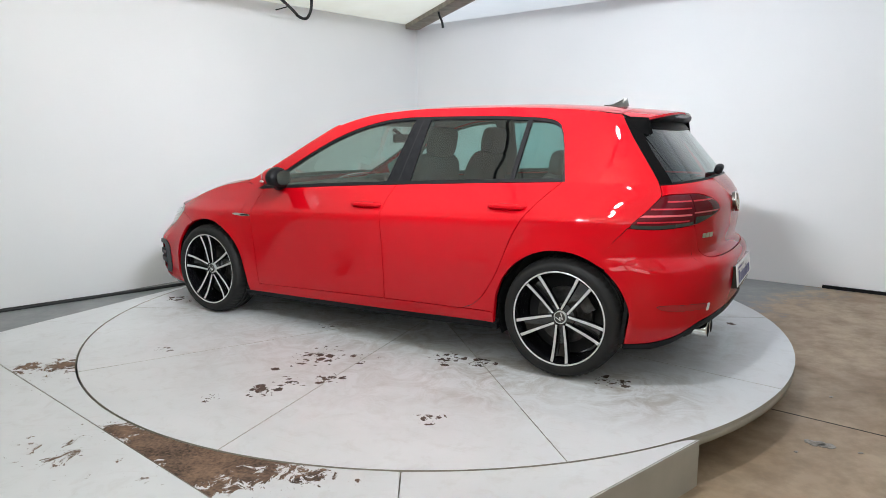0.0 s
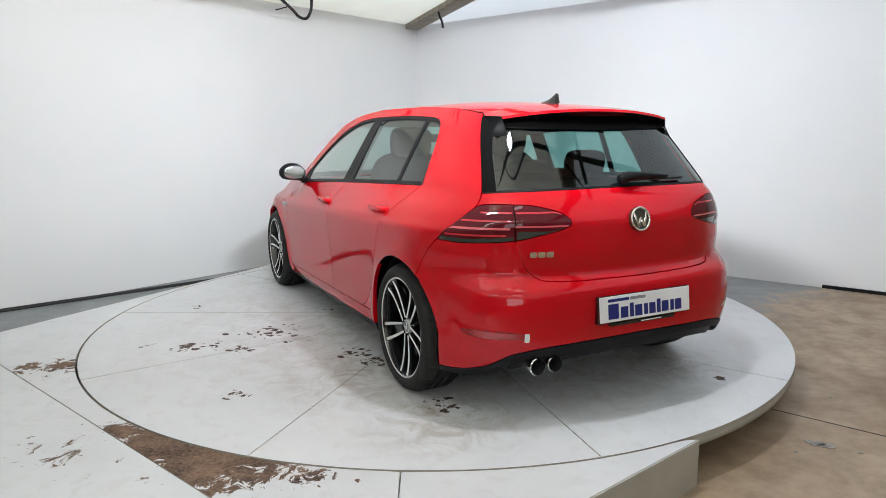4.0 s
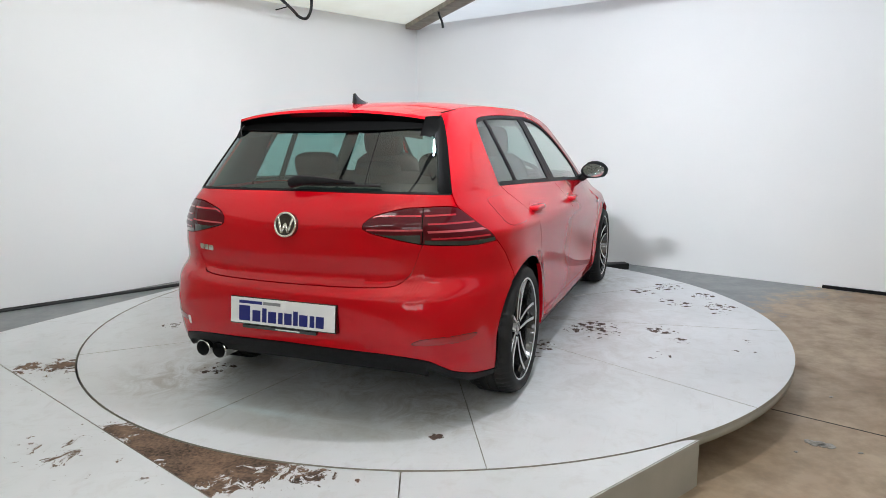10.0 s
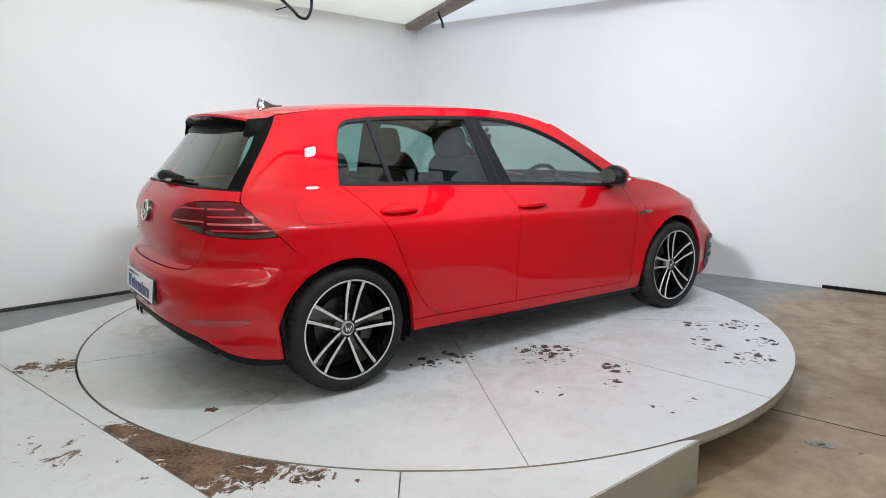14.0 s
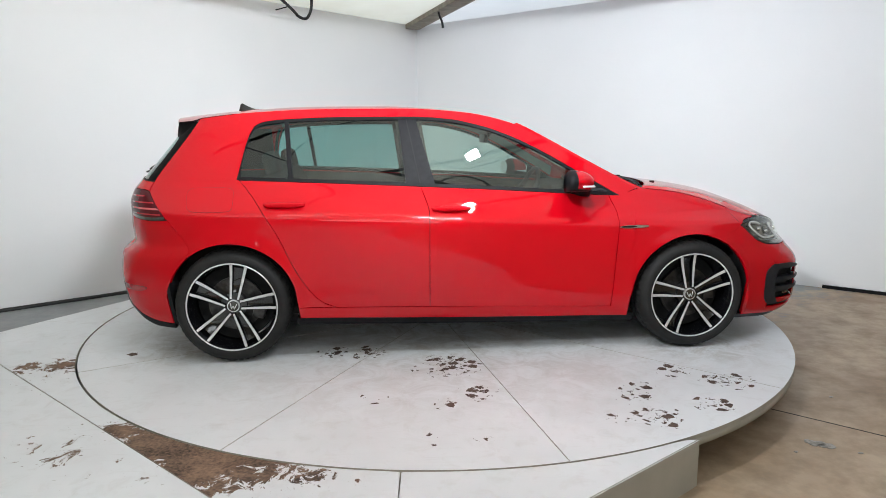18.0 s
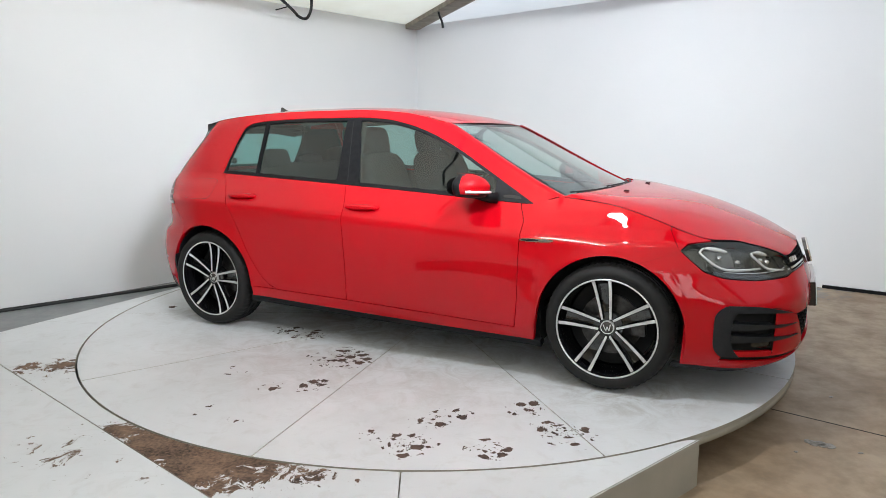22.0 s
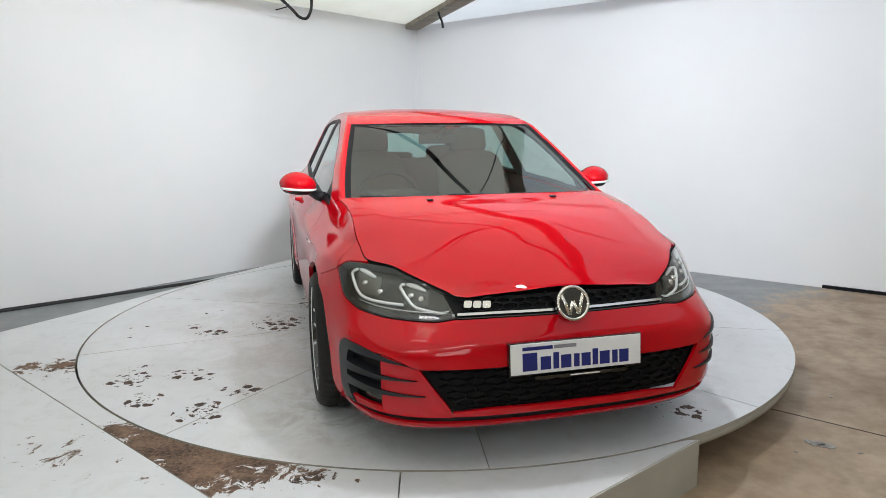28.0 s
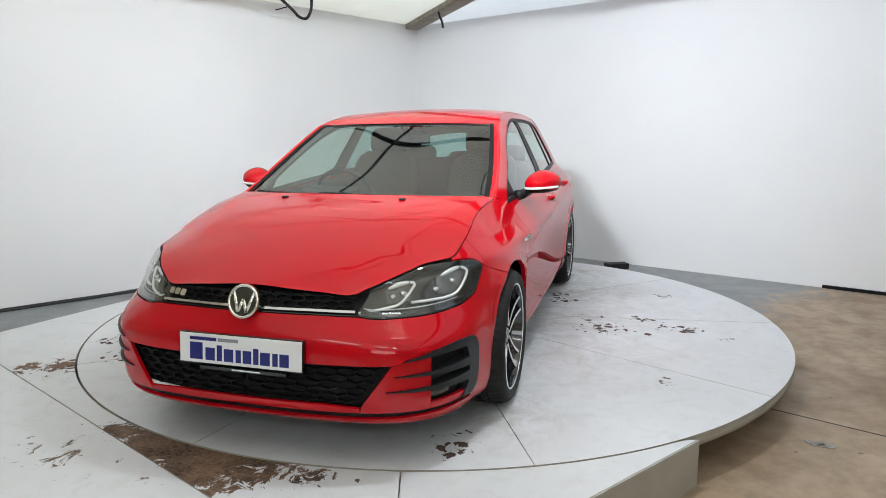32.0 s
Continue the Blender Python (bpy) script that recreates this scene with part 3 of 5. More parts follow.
def flank_y(x, z):
    """Half width of the body at x along the flank and height z."""
    # the shoulder crease climbs towards the tail
    w = half_w(z - 0.048 * (-0.05 - max(min(x, 1.3), -1.3)) * max(0.0, 1 - abs(z - 0.80) / 0.20))
    low = min(max((z - 0.75) / 0.25, 0), 1)
    # plan taper: barrel shape, stronger in the glasshouse
    t = (x + 0.05) / 1.3
    taper = (0.010 + 0.012 * low) * t * t + (0.070 * min(max((z - 0.62) / 0.25, 0), 1) * t * t if x > 0 else 0.008 * low * t * t)
    return w - taper


def flare(x, y, z):
    """A hull point, pushed out a little round the wheel arches."""
    r = math.hypot(abs(x) - 1.3155, z - 0.315)
    return Vector((x, y + (0.013 * math.exp(-((r - 0.352) / 0.055) ** 2) if y > 0.6 else 0.0), z))


def hull(u, z):
    """u: x along the flank; past NOSE_J it runs on to the nose's centre at NOSE_J + 1, past TAIL_J to the tail's centre at TAIL_J - 1."""
    if TAIL_J <= u <= NOSE_J:
        return flare(u, flank_y(u, z), z)
    if u > NOSE_J:
        tip, j, q, h1, k = nose_x(z), NOSE_J, 1 - (u - NOSE_J), nose_round(z), nose_square(z)
    else:
        tip, j, q, h1, k = tail_x(z), TAIL_J, 1 - (TAIL_J - u), tail_round(z), tail_square(z)
    w = flank_y(j, z)
    ln = j - tip
    e = 0.01
    dy = (flank_y(j + e, z) - flank_y(j - e, z)) / (2 * e)
    p0, p1 = (tip, 0.0), (tip, min(h1, w * 0.95))
    p3 = (j, w)
    p2 = (j - ln * k, w - dy * ln * k)
    a, b, c, d = (1 - q) ** 3, 3 * q * (1 - q) ** 2, 3 * q * q * (1 - q), q ** 3
    return flare(a * p0[0] + b * p1[0] + c * p2[0] + d * p3[0], a * p0[1] + b * p1[1] + c * p2[1] + d * p3[1], z)


def u_at_x(x, z):
    """The u of the hull point at x and height z."""
    if TAIL_J <= x <= NOSE_J:
        return x
    lo, hi = (NOSE_J, NOSE_J + 1) if x > NOSE_J else (TAIL_J - 1, TAIL_J)
    for _ in range(24):
        mid = (lo + hi) / 2
        if hull(mid, z).x < x:
            lo = mid
        else:
            hi = mid
    return (lo + hi) / 2


def u_at_y(y, z, nose):
    """The u of the hull point at |y| on the nose or tail."""
    lo, hi = (NOSE_J, NOSE_J + 1) if nose else (TAIL_J - 1, TAIL_J)
    for _ in range(24):
        mid = (lo + hi) / 2
        if (hull(mid, z).y > y) == nose:
            lo = mid
        else:
            hi = mid
    return (lo + hi) / 2

CENTRE_F, CENTRE_R = NOSE_J + 1, TAIL_J - 1
HUB_X, HUB_Z, ARCH_R = 1.3155, 0.315, 0.361

belt = smooth_curve((-1.30, 1.010), (-0.97, 0.997), (-0.28, 0.966), (0.20, 0.941), (0.54, 0.919), (0.90, 0.897))
dlo_top = smooth_curve((-1.285, 1.00), (-1.262, 1.10), (-1.235, 1.22), (-1.20, 1.302), (-1.14, 1.332), (-1.01, 1.346), (-0.64, 1.358), (-0.30, 1.358), (-0.10, 1.346), (0.10, 1.305), (0.26, 1.250), (0.42, 1.175), (0.58, 1.085), (0.74, 0.991), (0.875, 0.912), (0.90, 0.898))
roof_line = smooth_curve((-1.75, 1.300), (-1.55, 1.347), (-1.20, 1.385), (-0.80, 1.402), (-0.35, 1.404), (0.02, 1.380), (0.16, 1.354), (0.30, 1.312), (0.45, 1.236), (0.68, 1.108), (0.90, 0.990), (1.03, 0.928))
hood_gap = smooth_curve((0.90, 0.945), (1.03, 0.936), (1.18, 0.921), (1.32, 0.897), (1.46, 0.850), (1.60, 0.796), (1.70, 0.760), (1.81, 0.752), (1.88, 0.732), (1.963, 0.701), (2.02, 0.677), (2.056, 0.660), (2.20, 0.680), (2.36, 0.686))
door_front = smooth_curve((0.24, 0.832), (0.37, 0.844), (0.60, 0.855), (0.80, 0.864), (0.89, 0.832))
door_mid = smooth_curve((0.25, -0.220), (0.82, -0.219), (0.97, -0.262))
door_rear = smooth_curve((0.295, -0.70), (0.302, -0.741), (0.325, -0.807), (0.46, -0.927), (0.754, -1.07), (0.905, -1.172), (1.01, -1.268))
door_low = smooth_curve((-0.95, 0.305), (-0.22, 0.292), (0.95, 0.258))
sill_low = smooth_curve((-0.95, 0.244), (-0.29, 0.226), (0.36, 0.211), (0.95, 0.200))
lamp_low = smooth_curve((1.555, 0.712), (1.59, 0.665), (1.63, 0.620), (1.70, 0.590), (1.85, 0.578), (1.98, 0.577), (2.056, 0.590))
lamp_high = smooth_curve((1.555, 0.716), (1.605, 0.745), (1.69, 0.751), (1.81, 0.748), (1.88, 0.728), (1.963, 0.697), (2.056, 0.650))
grille_low = smooth_curve((2.05, 0.588), (2.20, 0.596), (2.36, 0.598))
tail_low = smooth_curve((-2.088, 0.873), (-2.072, 0.860), (-2.047, 0.850), (-1.968, 0.826), (-1.892, 0.809), (-1.795, 0.801), (-1.67, 0.796), (-1.565, 0.802))
tail_high = smooth_curve((-2.088, 0.893), (-2.072, 0.915), (-2.035, 0.934), (-1.922, 0.958), (-1.79, 0.960), (-1.705, 0.955), (-1.648, 0.913), (-1.565, 0.806))
gate_low = smooth_curve((-2.30, 0.629), (-2.087, 0.631), (-1.995, 0.637), (-1.938, 0.684), (-1.895, 0.800), (-1.89, 0.81))
glass_low = smooth_curve((-2.30, 1.016), (-1.90, 1.010), (-1.72, 1.003))
rear_seam = smooth_curve((0.60, -1.42), (0.63, -1.442), (0.734, -1.505), (0.805, -1.562))
gate_side = smooth_curve((0.80, -1.562), (0.913, -1.648), (0.956, -1.688), (0.98, -1.695), (1.02, -1.702), (1.13, -1.682), (1.20, -1.662), (1.27, -1.642), (1.36, -1.625))
bumper_low_f = smooth_curve((1.50, 0.175), (1.70, 0.165), (2.00, 0.165), (2.36, 0.176))
diffuser_top = smooth_curve((-2.30, 0.372), (-2.05, 0.362), (-1.86, 0.330), (-1.74, 0.262), (-1.60, 0.228), (-1.50, 0.222))


def arch_z(u, base, hub_x):
    """Lower edge of the bodywork at u: the wheel arch where there is one, else base."""
    z = base
    for _ in range(6):
        x = hull(u, z).x
        r = ARCH_R ** 2 - (x - hub_x) ** 2
        z = max(base, HUB_Z + math.sqrt(r)) if r > 0 else base
    return z


def spread(a, b, n, ends=1.0):
    """n + 1 values from a to b, closer together at the ends where ends is below 1."""
    out = []
    for i in range(n + 1):
        t = i / n
        e = 0.5 - 0.5 * math.cos(math.pi * t)
        out.append(a + (b - a) * (t * ends + e * (1 - ends)))
    return out


def hull_normal(u, z):
    e = 0.004
    a = hull(min(u + e, CENTRE_F), z) - hull(max(u - e, CENTRE_R), z)
    b = hull(u, z + e) - hull(u, z - e)
    n = a.cross(b)
    n.normalize()
    return n if n.y > 0 or abs(n.x) > abs(n.y) else -n


def outward(u, z):
    n = hull_normal(u, z)
    p = hull(u, z)
    c = Vector((max(min(p.x, 1.2), -1.2), 0, 0.6))
    return n if n.dot(p - c) > 0 else -n


def skin(name, material, parent, ua, ub, lo, hi, nu=24, nv=14, inset=0.002, lip=0.014, lift=0.0, sides=(1, -1), label="", ends=1.0, shut="", joined=False):
    """Body panels on the hull between u = ua..ub and z = lo..hi (numbers, or functions of z and of u), with rolled edges.
    shut: the edges (a, b, l, h) that run on into a neighbour with no gap; joined: both flanks in one mesh."""
    fa = ua if callable(ua) else (lambda z: ua)
    fb = ub if callable(ub) else (lambda z: ub)
    fl = lo if callable(lo) else (lambda u: lo)
    fh = hi if callable(hi) else (lambda u: hi)
    ia, ib, il, ih = (0.0 if c in shut else inset for c in "ablh")
    grid = []
    for s in spread(0, 1, nu, ends):
        col = []
        for j in range(nv + 1):
            v = j / nv
            z = 0.6
            for k in range(16):
                a, b = fa(z), fb(z)
                sg = 1 if b > a else -1
                u = a + sg * ia + (b - a - sg * (ia + ib)) * s
                to = fl(u) + il + (fh(u) - fl(u) - il - ih) * v
                if abs(to - z) < 1e-5:
                    break
                z = 0.4 * z + 0.6 * to
            n = outward(u, z)
            col.append((hull(u, z) + n * lift, n))
        grid.append(col)
    obs = []
    bm = None
    for sd in sides:
        if bm is None or not joined:
            bm = bmesh.new()
        vs = [[bm.verts.new((p.x, p.y * sd, p.z)) for p, n in col] for col in grid]
        for i in range(nu):
            for j in range(nv):
                bm.faces.new((vs[i][j], vs[i + 1][j], vs[i + 1][j + 1], vs[i][j + 1]))
        if lip:
            runs = []
            if "l" not in shut:
                runs.append([(i, 0) for i in range(nu + 1)])
            if "h" not in shut:
                runs.append([(i, nv) for i in range(nu + 1)])
            if "a" not in shut:
                runs.append([(0, j) for j in range(nv + 1)])
            if "b" not in shut:
                runs.append([(nu, j) for j in range(nv + 1)])
            for run in runs:
                inner = []
                for i, j in run:
                    q = grid[i][j][0] - grid[i][j][1] * lip
                    inner.append(bm.verts.new((q.x, q.y * sd, q.z)))
                for k in range(len(run) - 1):
                    (i0, j0), (i1, j1) = run[k], run[k + 1]
                    bm.faces.new((vs[i1][j1], vs[i0][j0], inner[k], inner[k + 1]))
        if not joined:
            obs.append(close_panel(name, bm, material, parent, label))
    if joined:
        obs.append(close_panel(name, bm, material, parent, label))
    return obs


def close_panel(name, bm, material, parent, label):
    bmesh.ops.remove_doubles(bm, verts=bm.verts[:], dist=0.0002)
    bmesh.ops.recalc_face_normals(bm, faces=bm.faces[:])
    return finish(name, bm, material, parent, label)


def patch(name, material, parent, u0, z0, ru, rz, lift=0.001, power=2.0, sides=(1, -1), label="", rings=6, seg=28, lean=0.0, dome=0.0, thick=0.004):
    """A rounded patch that lies on the hull round (u0, z0); lean shears it along u."""
    obs = []
    for sd in sides:
        bm = bmesh.new()

        def at(r, a, k):
            c, s_ = math.cos(a), math.sin(a)
            du = math.copysign(abs(c) ** (2 / power), c) * ru * r
            dz = math.copysign(abs(s_) ** (2 / power), s_) * rz * r
            u, z = u0 + du + lean * dz, z0 + dz
            q = hull(u, z) + outward(u, z) * (k + dome * (1 - r * r))
            return bm.verts.new((q.x, q.y * sd, q.z))
        mid = at(0, 0, lift)
        prev = None
        for i in range(1, rings + 2):
            ring = [at(min(i, rings) / rings, 2 * math.pi * j / seg, lift if i <= rings else lift - thick) for j in range(seg)]
            for j in range(seg):
                if prev is None:
                    bm.faces.new((mid, ring[j], ring[(j + 1) % seg]))
                else:
                    bm.faces.new((prev[j], ring[j], ring[(j + 1) % seg], prev[(j + 1) % seg]))
            prev = ring
        bmesh.ops.recalc_face_normals(bm, faces=bm.faces[:])
        obs.append(finish(name, bm, material, parent, label))
    return obs


def hull_line(uz, lift, sd=1, n=6):
    """Points along a line given as (u, z) knots, lifted off the hull."""
    knots = catmull([(u, z, 0) for u, z in uz], n)
    out = []
    for q in knots:
        p = hull(q.x, q.y) + outward(q.x, q.y) * lift
        out.append(Vector((p.x, p.y * sd, p.z)))
    return out


def finish(name, bm, material, parent, label=""):
    """Links a bmesh smooth, with sharp edges where it folds hard, and its faces turned outward from the car."""
    for e in bm.edges:
        if len(e.link_faces) == 2 and e.calc_face_angle(0) > math.radians(38):
            e.smooth = False
    return part(name, bm, material, parent, label)


car = thing("car", "glossy red five-door hatchback with two-tone alloy wheels on the turntable", "car")


def flank_low(u):
    return arch_z(u, sill_low(min(max(u, -0.95), 0.95)), HUB_X if u > 0 else -HUB_X)


def rear_low(u):
    return max(door_low(u), arch_z(u, 0.2, -HUB_X))


# doors, wings, quarters
skin("front_door", RED, car, door_mid, door_front, door_low, belt, 26, 22)
skin("rear_door", RED, car, door_rear, door_mid, lambda u: door_low(u), belt, 26, 24)
skin("sill", RED, car, -0.99, 0.98, flank_low, lambda u: max(door_low(u), flank_low(u) + 0.003), 90, 4, lip=0.02)
wing_seam = smooth_curve((1.34, 0.600), (1.40, 0.640), (1.46, 0.668), (1.552, 0.711))


def wing_low(u):
    return max(flank_low(u), wing_seam(u)) if u > 1.38 else flank_low(u)


skin("front_wing", RED, car, door_front, 1.552, wing_low, lambda u: hood_gap(u) if u > 1.03 else belt(min(u, 0.9)) + (hood_gap(1.03) - belt(0.9)) * min(max((u - 0.86) / 0.17, 0), 1), 56, 24, lip=0.02)
skin("front_wing", RED, car, 1.552, 1.70, lamp_high, lambda u: max(hood_gap(u), lamp_high(u) + 0.004), 14, 6, shut="a")
skin("rear_quarter", RED, car, gate_side, door_rear, 0.804, lambda u: belt(max(u, -1.3)), 36, 16, shut="hl", lip=0.02)
skin("quarter_lower", RED, car, rear_seam, door_rear, lambda u: arch_z(u, 0.60, -HUB_X), 0.804, 60, 12, shut="hl", lip=0.02)
skin("quarter_foot", RED, car, lambda z: math.sqrt(ARCH_R ** 2 - (z - HUB_Z) ** 2) - HUB_X, door_rear, 0.304, 0.60, 10, 24, shut="h", lip=0.02)
skin("rear_pillar", RED, car, gate_side, -1.284, lambda u: belt(-1.3), lambda u: roof_line(max(hull(u, 1.3).x, -1.6)), 18, 22, shut="lb")
skin("roof_rail", RED, car, -1.284, 1.03, lambda u: dlo_top(min(max(u, -1.285), 0.90)) if u < 0.90 else 0.897 + (u - 0.9) * 0.36, roof_line, 110, 7, inset=0.0, lip=0.012)
part_flap = patch("fuel_flap_gap", DARK, car, -1.376, 0.909, 0.0892, 0.0627, 0.0006, 5.0, (-1,), rings=5, lean=-0.05, thick=0.002)[0]
patch("fuel_flap", RED, car, -1.376, 0.909, 0.0880, 0.0615, 0.0014, 5.0, (-1,), "red painted fuel filler flap", rings=5, lean=-0.05, thick=0.002)

# front bumper, cut for the fog pockets, lower grille and lip
pocket = smooth_curve((1.70, 0.462), (1.84, 0.462), (1.92, 0.442), (1.985, 0.418), (2.10, 0.420), (2.36, 0.424))
mouth = smooth_curve((0.255, 2.085), (0.29, 2.066), (0.42, 1.985))
lip_low = smooth_curve((1.70, 0.212), (2.03, 0.209), (2.36, 0.208))
lip_high = smooth_curve((1.70, 0.232), (2.03, 0.235), (2.36, 0.236))
bumper_top = lambda u: lamp_low(u) if u < 2.056 else grille_low(u)
skin("front_bumper", RED, car, 1.385, 1.635, lambda u: arch_z(u, bumper_low_f(u), HUB_X), lambda u: max(wing_seam(u) if u < 1.552 else lamp_low(max(u, 1.556)), arch_z(u, bumper_low_f(u), HUB_X) + 0.003), 50, 24, shut="b")
skin("wing_joint", RED, car, 1.36, 1.56, lambda u: arch_z(u, bumper_low_f(u), HUB_X) + 0.002, lambda u: max(wing_seam(u) + 0.02, arch_z(u, bumper_low_f(u), HUB_X) + 0.006), 30, 4, lift=-0.004, inset=0.0)
skin("bumper_upper", RED, car, 1.635, CENTRE_F, pocket, bumper_top, 60, 14, shut="ab", joined=True)
skin("bumper_cheek", RED, car, 1.84, mouth, lip_high, pocket, 14, 14, shut="alh")
skin("bumper_cheek", RED, car, 1.635, 1.84, lip_high, 0.262, 10, 3, shut="al")
skin("bumper_mouth_sill", RED, car, 2.085, CENTRE_F, lip_high, lambda u: 0.256 + 0.012 * min((u - 2.085) / 0.1, 1), 26, 3, shut="ab", joined=True)
skin("front_lip", RED, car, 1.635, CENTRE_F, bumper_low_f, lip_low, 50, 5, shut="ab", joined=True, lip=0.03)
skin("lip_groove", TRIM, car, 1.63, CENTRE_F, lambda u: lip_low(u) - 0.004, lambda u: lip_high(u) + 0.004, 50, 2, lift=-0.010, shut="b", joined=True, label="black strip above the front lip")
skin("splitter", GREY_TRIM, car, 1.50, 1.95, lambda u: bumper_low_f(u) - 0.028 + 0.02 * max(0, (u - 1.7) / 0.25), bumper_low_f, 24, 3, lift=-0.006, label="dark plastic lip under the bumper")
# lower grille: a recessed back and honeycomb bars
skin("lower_grille", DARK, car, lambda z: mouth(min(max(z, 0.256), 0.42)) - 0.07, CENTRE_F, 0.235, lambda u: pocket(u) + 0.025, 30, 6, lift=-0.045, shut="b", joined=True, label="black honeycomb lower grille")
# fog pockets
skin("fog_pocket", DARK, car, 1.60, 1.93, 0.225, 0.500, 16, 12, lift=-0.040, label="dark fog lamp pocket")
skin("fog_frame", GREY_TRIM, car, lambda z: 1.600 + 0.040 * (abs(z - 0.350) / 0.124) ** 5, lambda z: 1.660 + 0.045 * (abs(z - 0.350) / 0.124) ** 3, 0.230, 0.474, 6, 26, lift=0.006, lip=0.03, label="satin dark grey bezel")
skin("fog_frame_top", GREY_TRIM, car, 1.645, 1.95, lambda u: 0.442 + 0.0 * u - 0.012 * max(0, (u - 1.8) / 0.15), lambda u: 0.478 - 0.045 * max(0, (u - 1.72) / 0.23) ** 1.5, 20, 4, lift=0.007, lip=0.03, label="satin dark grey bezel")
for z_fin, tip in ((0.378, 1.978), (0.320, 2.004)):
    skin("fin", GREY_TRIM, car, 1.66, tip, lambda u: z_fin - 0.010 * (tip - u) / 0.2, lambda u: z_fin + 0.0005 + 0.011 * (tip - u) / 0.2, 18, 2, lift=0.009, lip=0.05, inset=0.0)
patch("fog_lamp", LAMP_DARK, car, 1.79, 0.290, 0.045, 0.018, -0.015, 3.0, dome=0.006)
skin("cheek_shadow", DARK, car, 1.84, 1.86, 0.262, 0.462, 2, 6, lift=-0.02, lip=0.02)

# rear bumper and tailgate
skin("bumper_joint", RED, car, -1.53, -1.36, lambda u: arch_z(u, 0.60, -HUB_X) + 0.002, 0.73, 16, 4, lift=-0.003, inset=0.0)
seam_z = smooth_curve((-1.562, 0.803), (-1.505, 0.734), (-1.442, 0.628), (-1.40, 0.56))
skin("rear_bumper", RED, car, -1.89, -1.447, lambda u: arch_z(u, diffuser_top(u), -HUB_X), lambda u: tail_low(u) if u < -1.562 else max(seam_z(u), arch_z(u, diffuser_top(u), -HUB_X) + 0.004), 60, 26, shut="a", lip=0.02)
skin("bumper_centre", RED, car, CENTRE_R, -1.89, diffuser_top, gate_low, 34, 18, shut="ab", joined=True)
skin("tailgate", RED, car, CENTRE_R, -2.088, gate_low, glass_low, 20, 22, shut="ab", joined=True)
skin("tailgate_corner", RED, car, -2.088, -1.893, gate_low, tail_low, 14, 12, shut="a")
skin("tailgate_corner", RED, car, -2.088, lambda z: gate_side(min(max(z, 0.95), 1.0)) - 0.002, tail_high, glass_low, 22, 6, shut="a")
skin("diffuser", TRIM, car, CENTRE_R, -1.50, lambda u: arch_z(u, max(0.195, diffuser_top(u) - 0.040), -HUB_X), diffuser_top, 60, 5, lift=0.002, lip=0.05, shut="a", joined=True, label="dark grey plastic lower edge of the rear bumper")
skin("diffuser_panel", TRIM, car, CENTRE_R, -1.86, lambda u: diffuser_top(u) - 0.105, lambda u: diffuser_top(u) - 0.036, 30, 4, lift=-0.022, shut="a", joined=True, label="black textured valance")
patch("reflector_recess", DARK, car, -1.765, 0.415, 0.139, 0.0170, 0.0006, 3.0, lean=1.6, thick=0.002)
patch("reflector", REFLECTOR, car, -1.765, 0.415, 0.135, 0.0150, 0.002, 3.0, label="dark red reflector strip", lean=1.6, thick=0.003)
skin("side_skirt", TRIM, car, -0.965, 0.975, lambda u: sill_low(u) - 0.042, lambda u: sill_low(u) + 0.002, 30, 4, lift=-0.004, lip=0.04, label="black plastic sill skirt")

# tail lamps: smoked lens in two halves, with light bars
tl_seam = smooth_curve((0.80, -1.897), (0.96, -1.872))
skin("tail_lamp", TAIL_RED, car, tl_seam, -1.565, tail_low, tail_high, 26, 14, label="smoked red tail lamp")
skin("tail_lamp_inner", TAIL_RED, car, -2.088, tl_seam, tail_low, tail_high, 18, 12, label="smoked red tail lamp on the tailgate")
for a0, a1 in ((-1.868, -1.60), (-2.075, -1.885)):
    inner = a0 < -1.9
    skin("light_bar", TAIL_PINK, car, a0, a1, lambda u: 0.855 + (0.010 if inner else 0.0), lambda u: min(0.864 + (0.008 if inner else 0.0), tail_high(u) - 0.004), 14, 2, lift=0.0012, inset=0.0, lip=0.003)
    skin("light_bar", TAIL_BAR, car, max(a0, -2.06), a1 - (0.12 if not inner else 0.0), lambda u: min(0.922, tail_high(u) - 0.010), lambda u: min(0.929, tail_high(u) - 0.004), 14, 2, lift=0.0012, inset=0.0, lip=0.003)
skin("light_bar", TAIL_BAR, car, -1.86, -1.64, 0.888, 0.895, 12, 2, lift=0.0012, inset=0.0, lip=0.003)
skin("light_bar", TAIL_BAR, car, -1.86, -1.60, 0.827, 0.834, 12, 2, lift=0.0012, inset=0.0, lip=0.003)
skin("lamp_foot", TAIL_SMOKE, car, -1.885, -1.575, lambda u: tail_low(u) + 0.002, lambda u: tail_low(u) + 0.018, 20, 2, lift=0.0012, inset=0.0, lip=0.003)
skin("reversing_lens", TAIL_SMOKE, car, -2.06, -1.90, lambda u: tail_low(u) + 0.002, lambda u: min(0.848, tail_high(u) - 0.01) if tail_low(u) < 0.845 else tail_low(u) + 0.004, 16, 3, lift=0.0012, inset=0.0, lip=0.003)

# headlamps: dark bowl, silver light guides, projector lenses and a clear cover
head_in = lambda z: 2.056 - 0.05 * min(max((z - 0.59) / 0.08, 0), 1)
skin("headlamp", LAMP_DARK, car, 1.555, head_in, lamp_low, lamp_high, 30, 12, lift=-0.045, lip=0.0, inset=0.0, label="dark headlamp with silver light guides under clear glass")
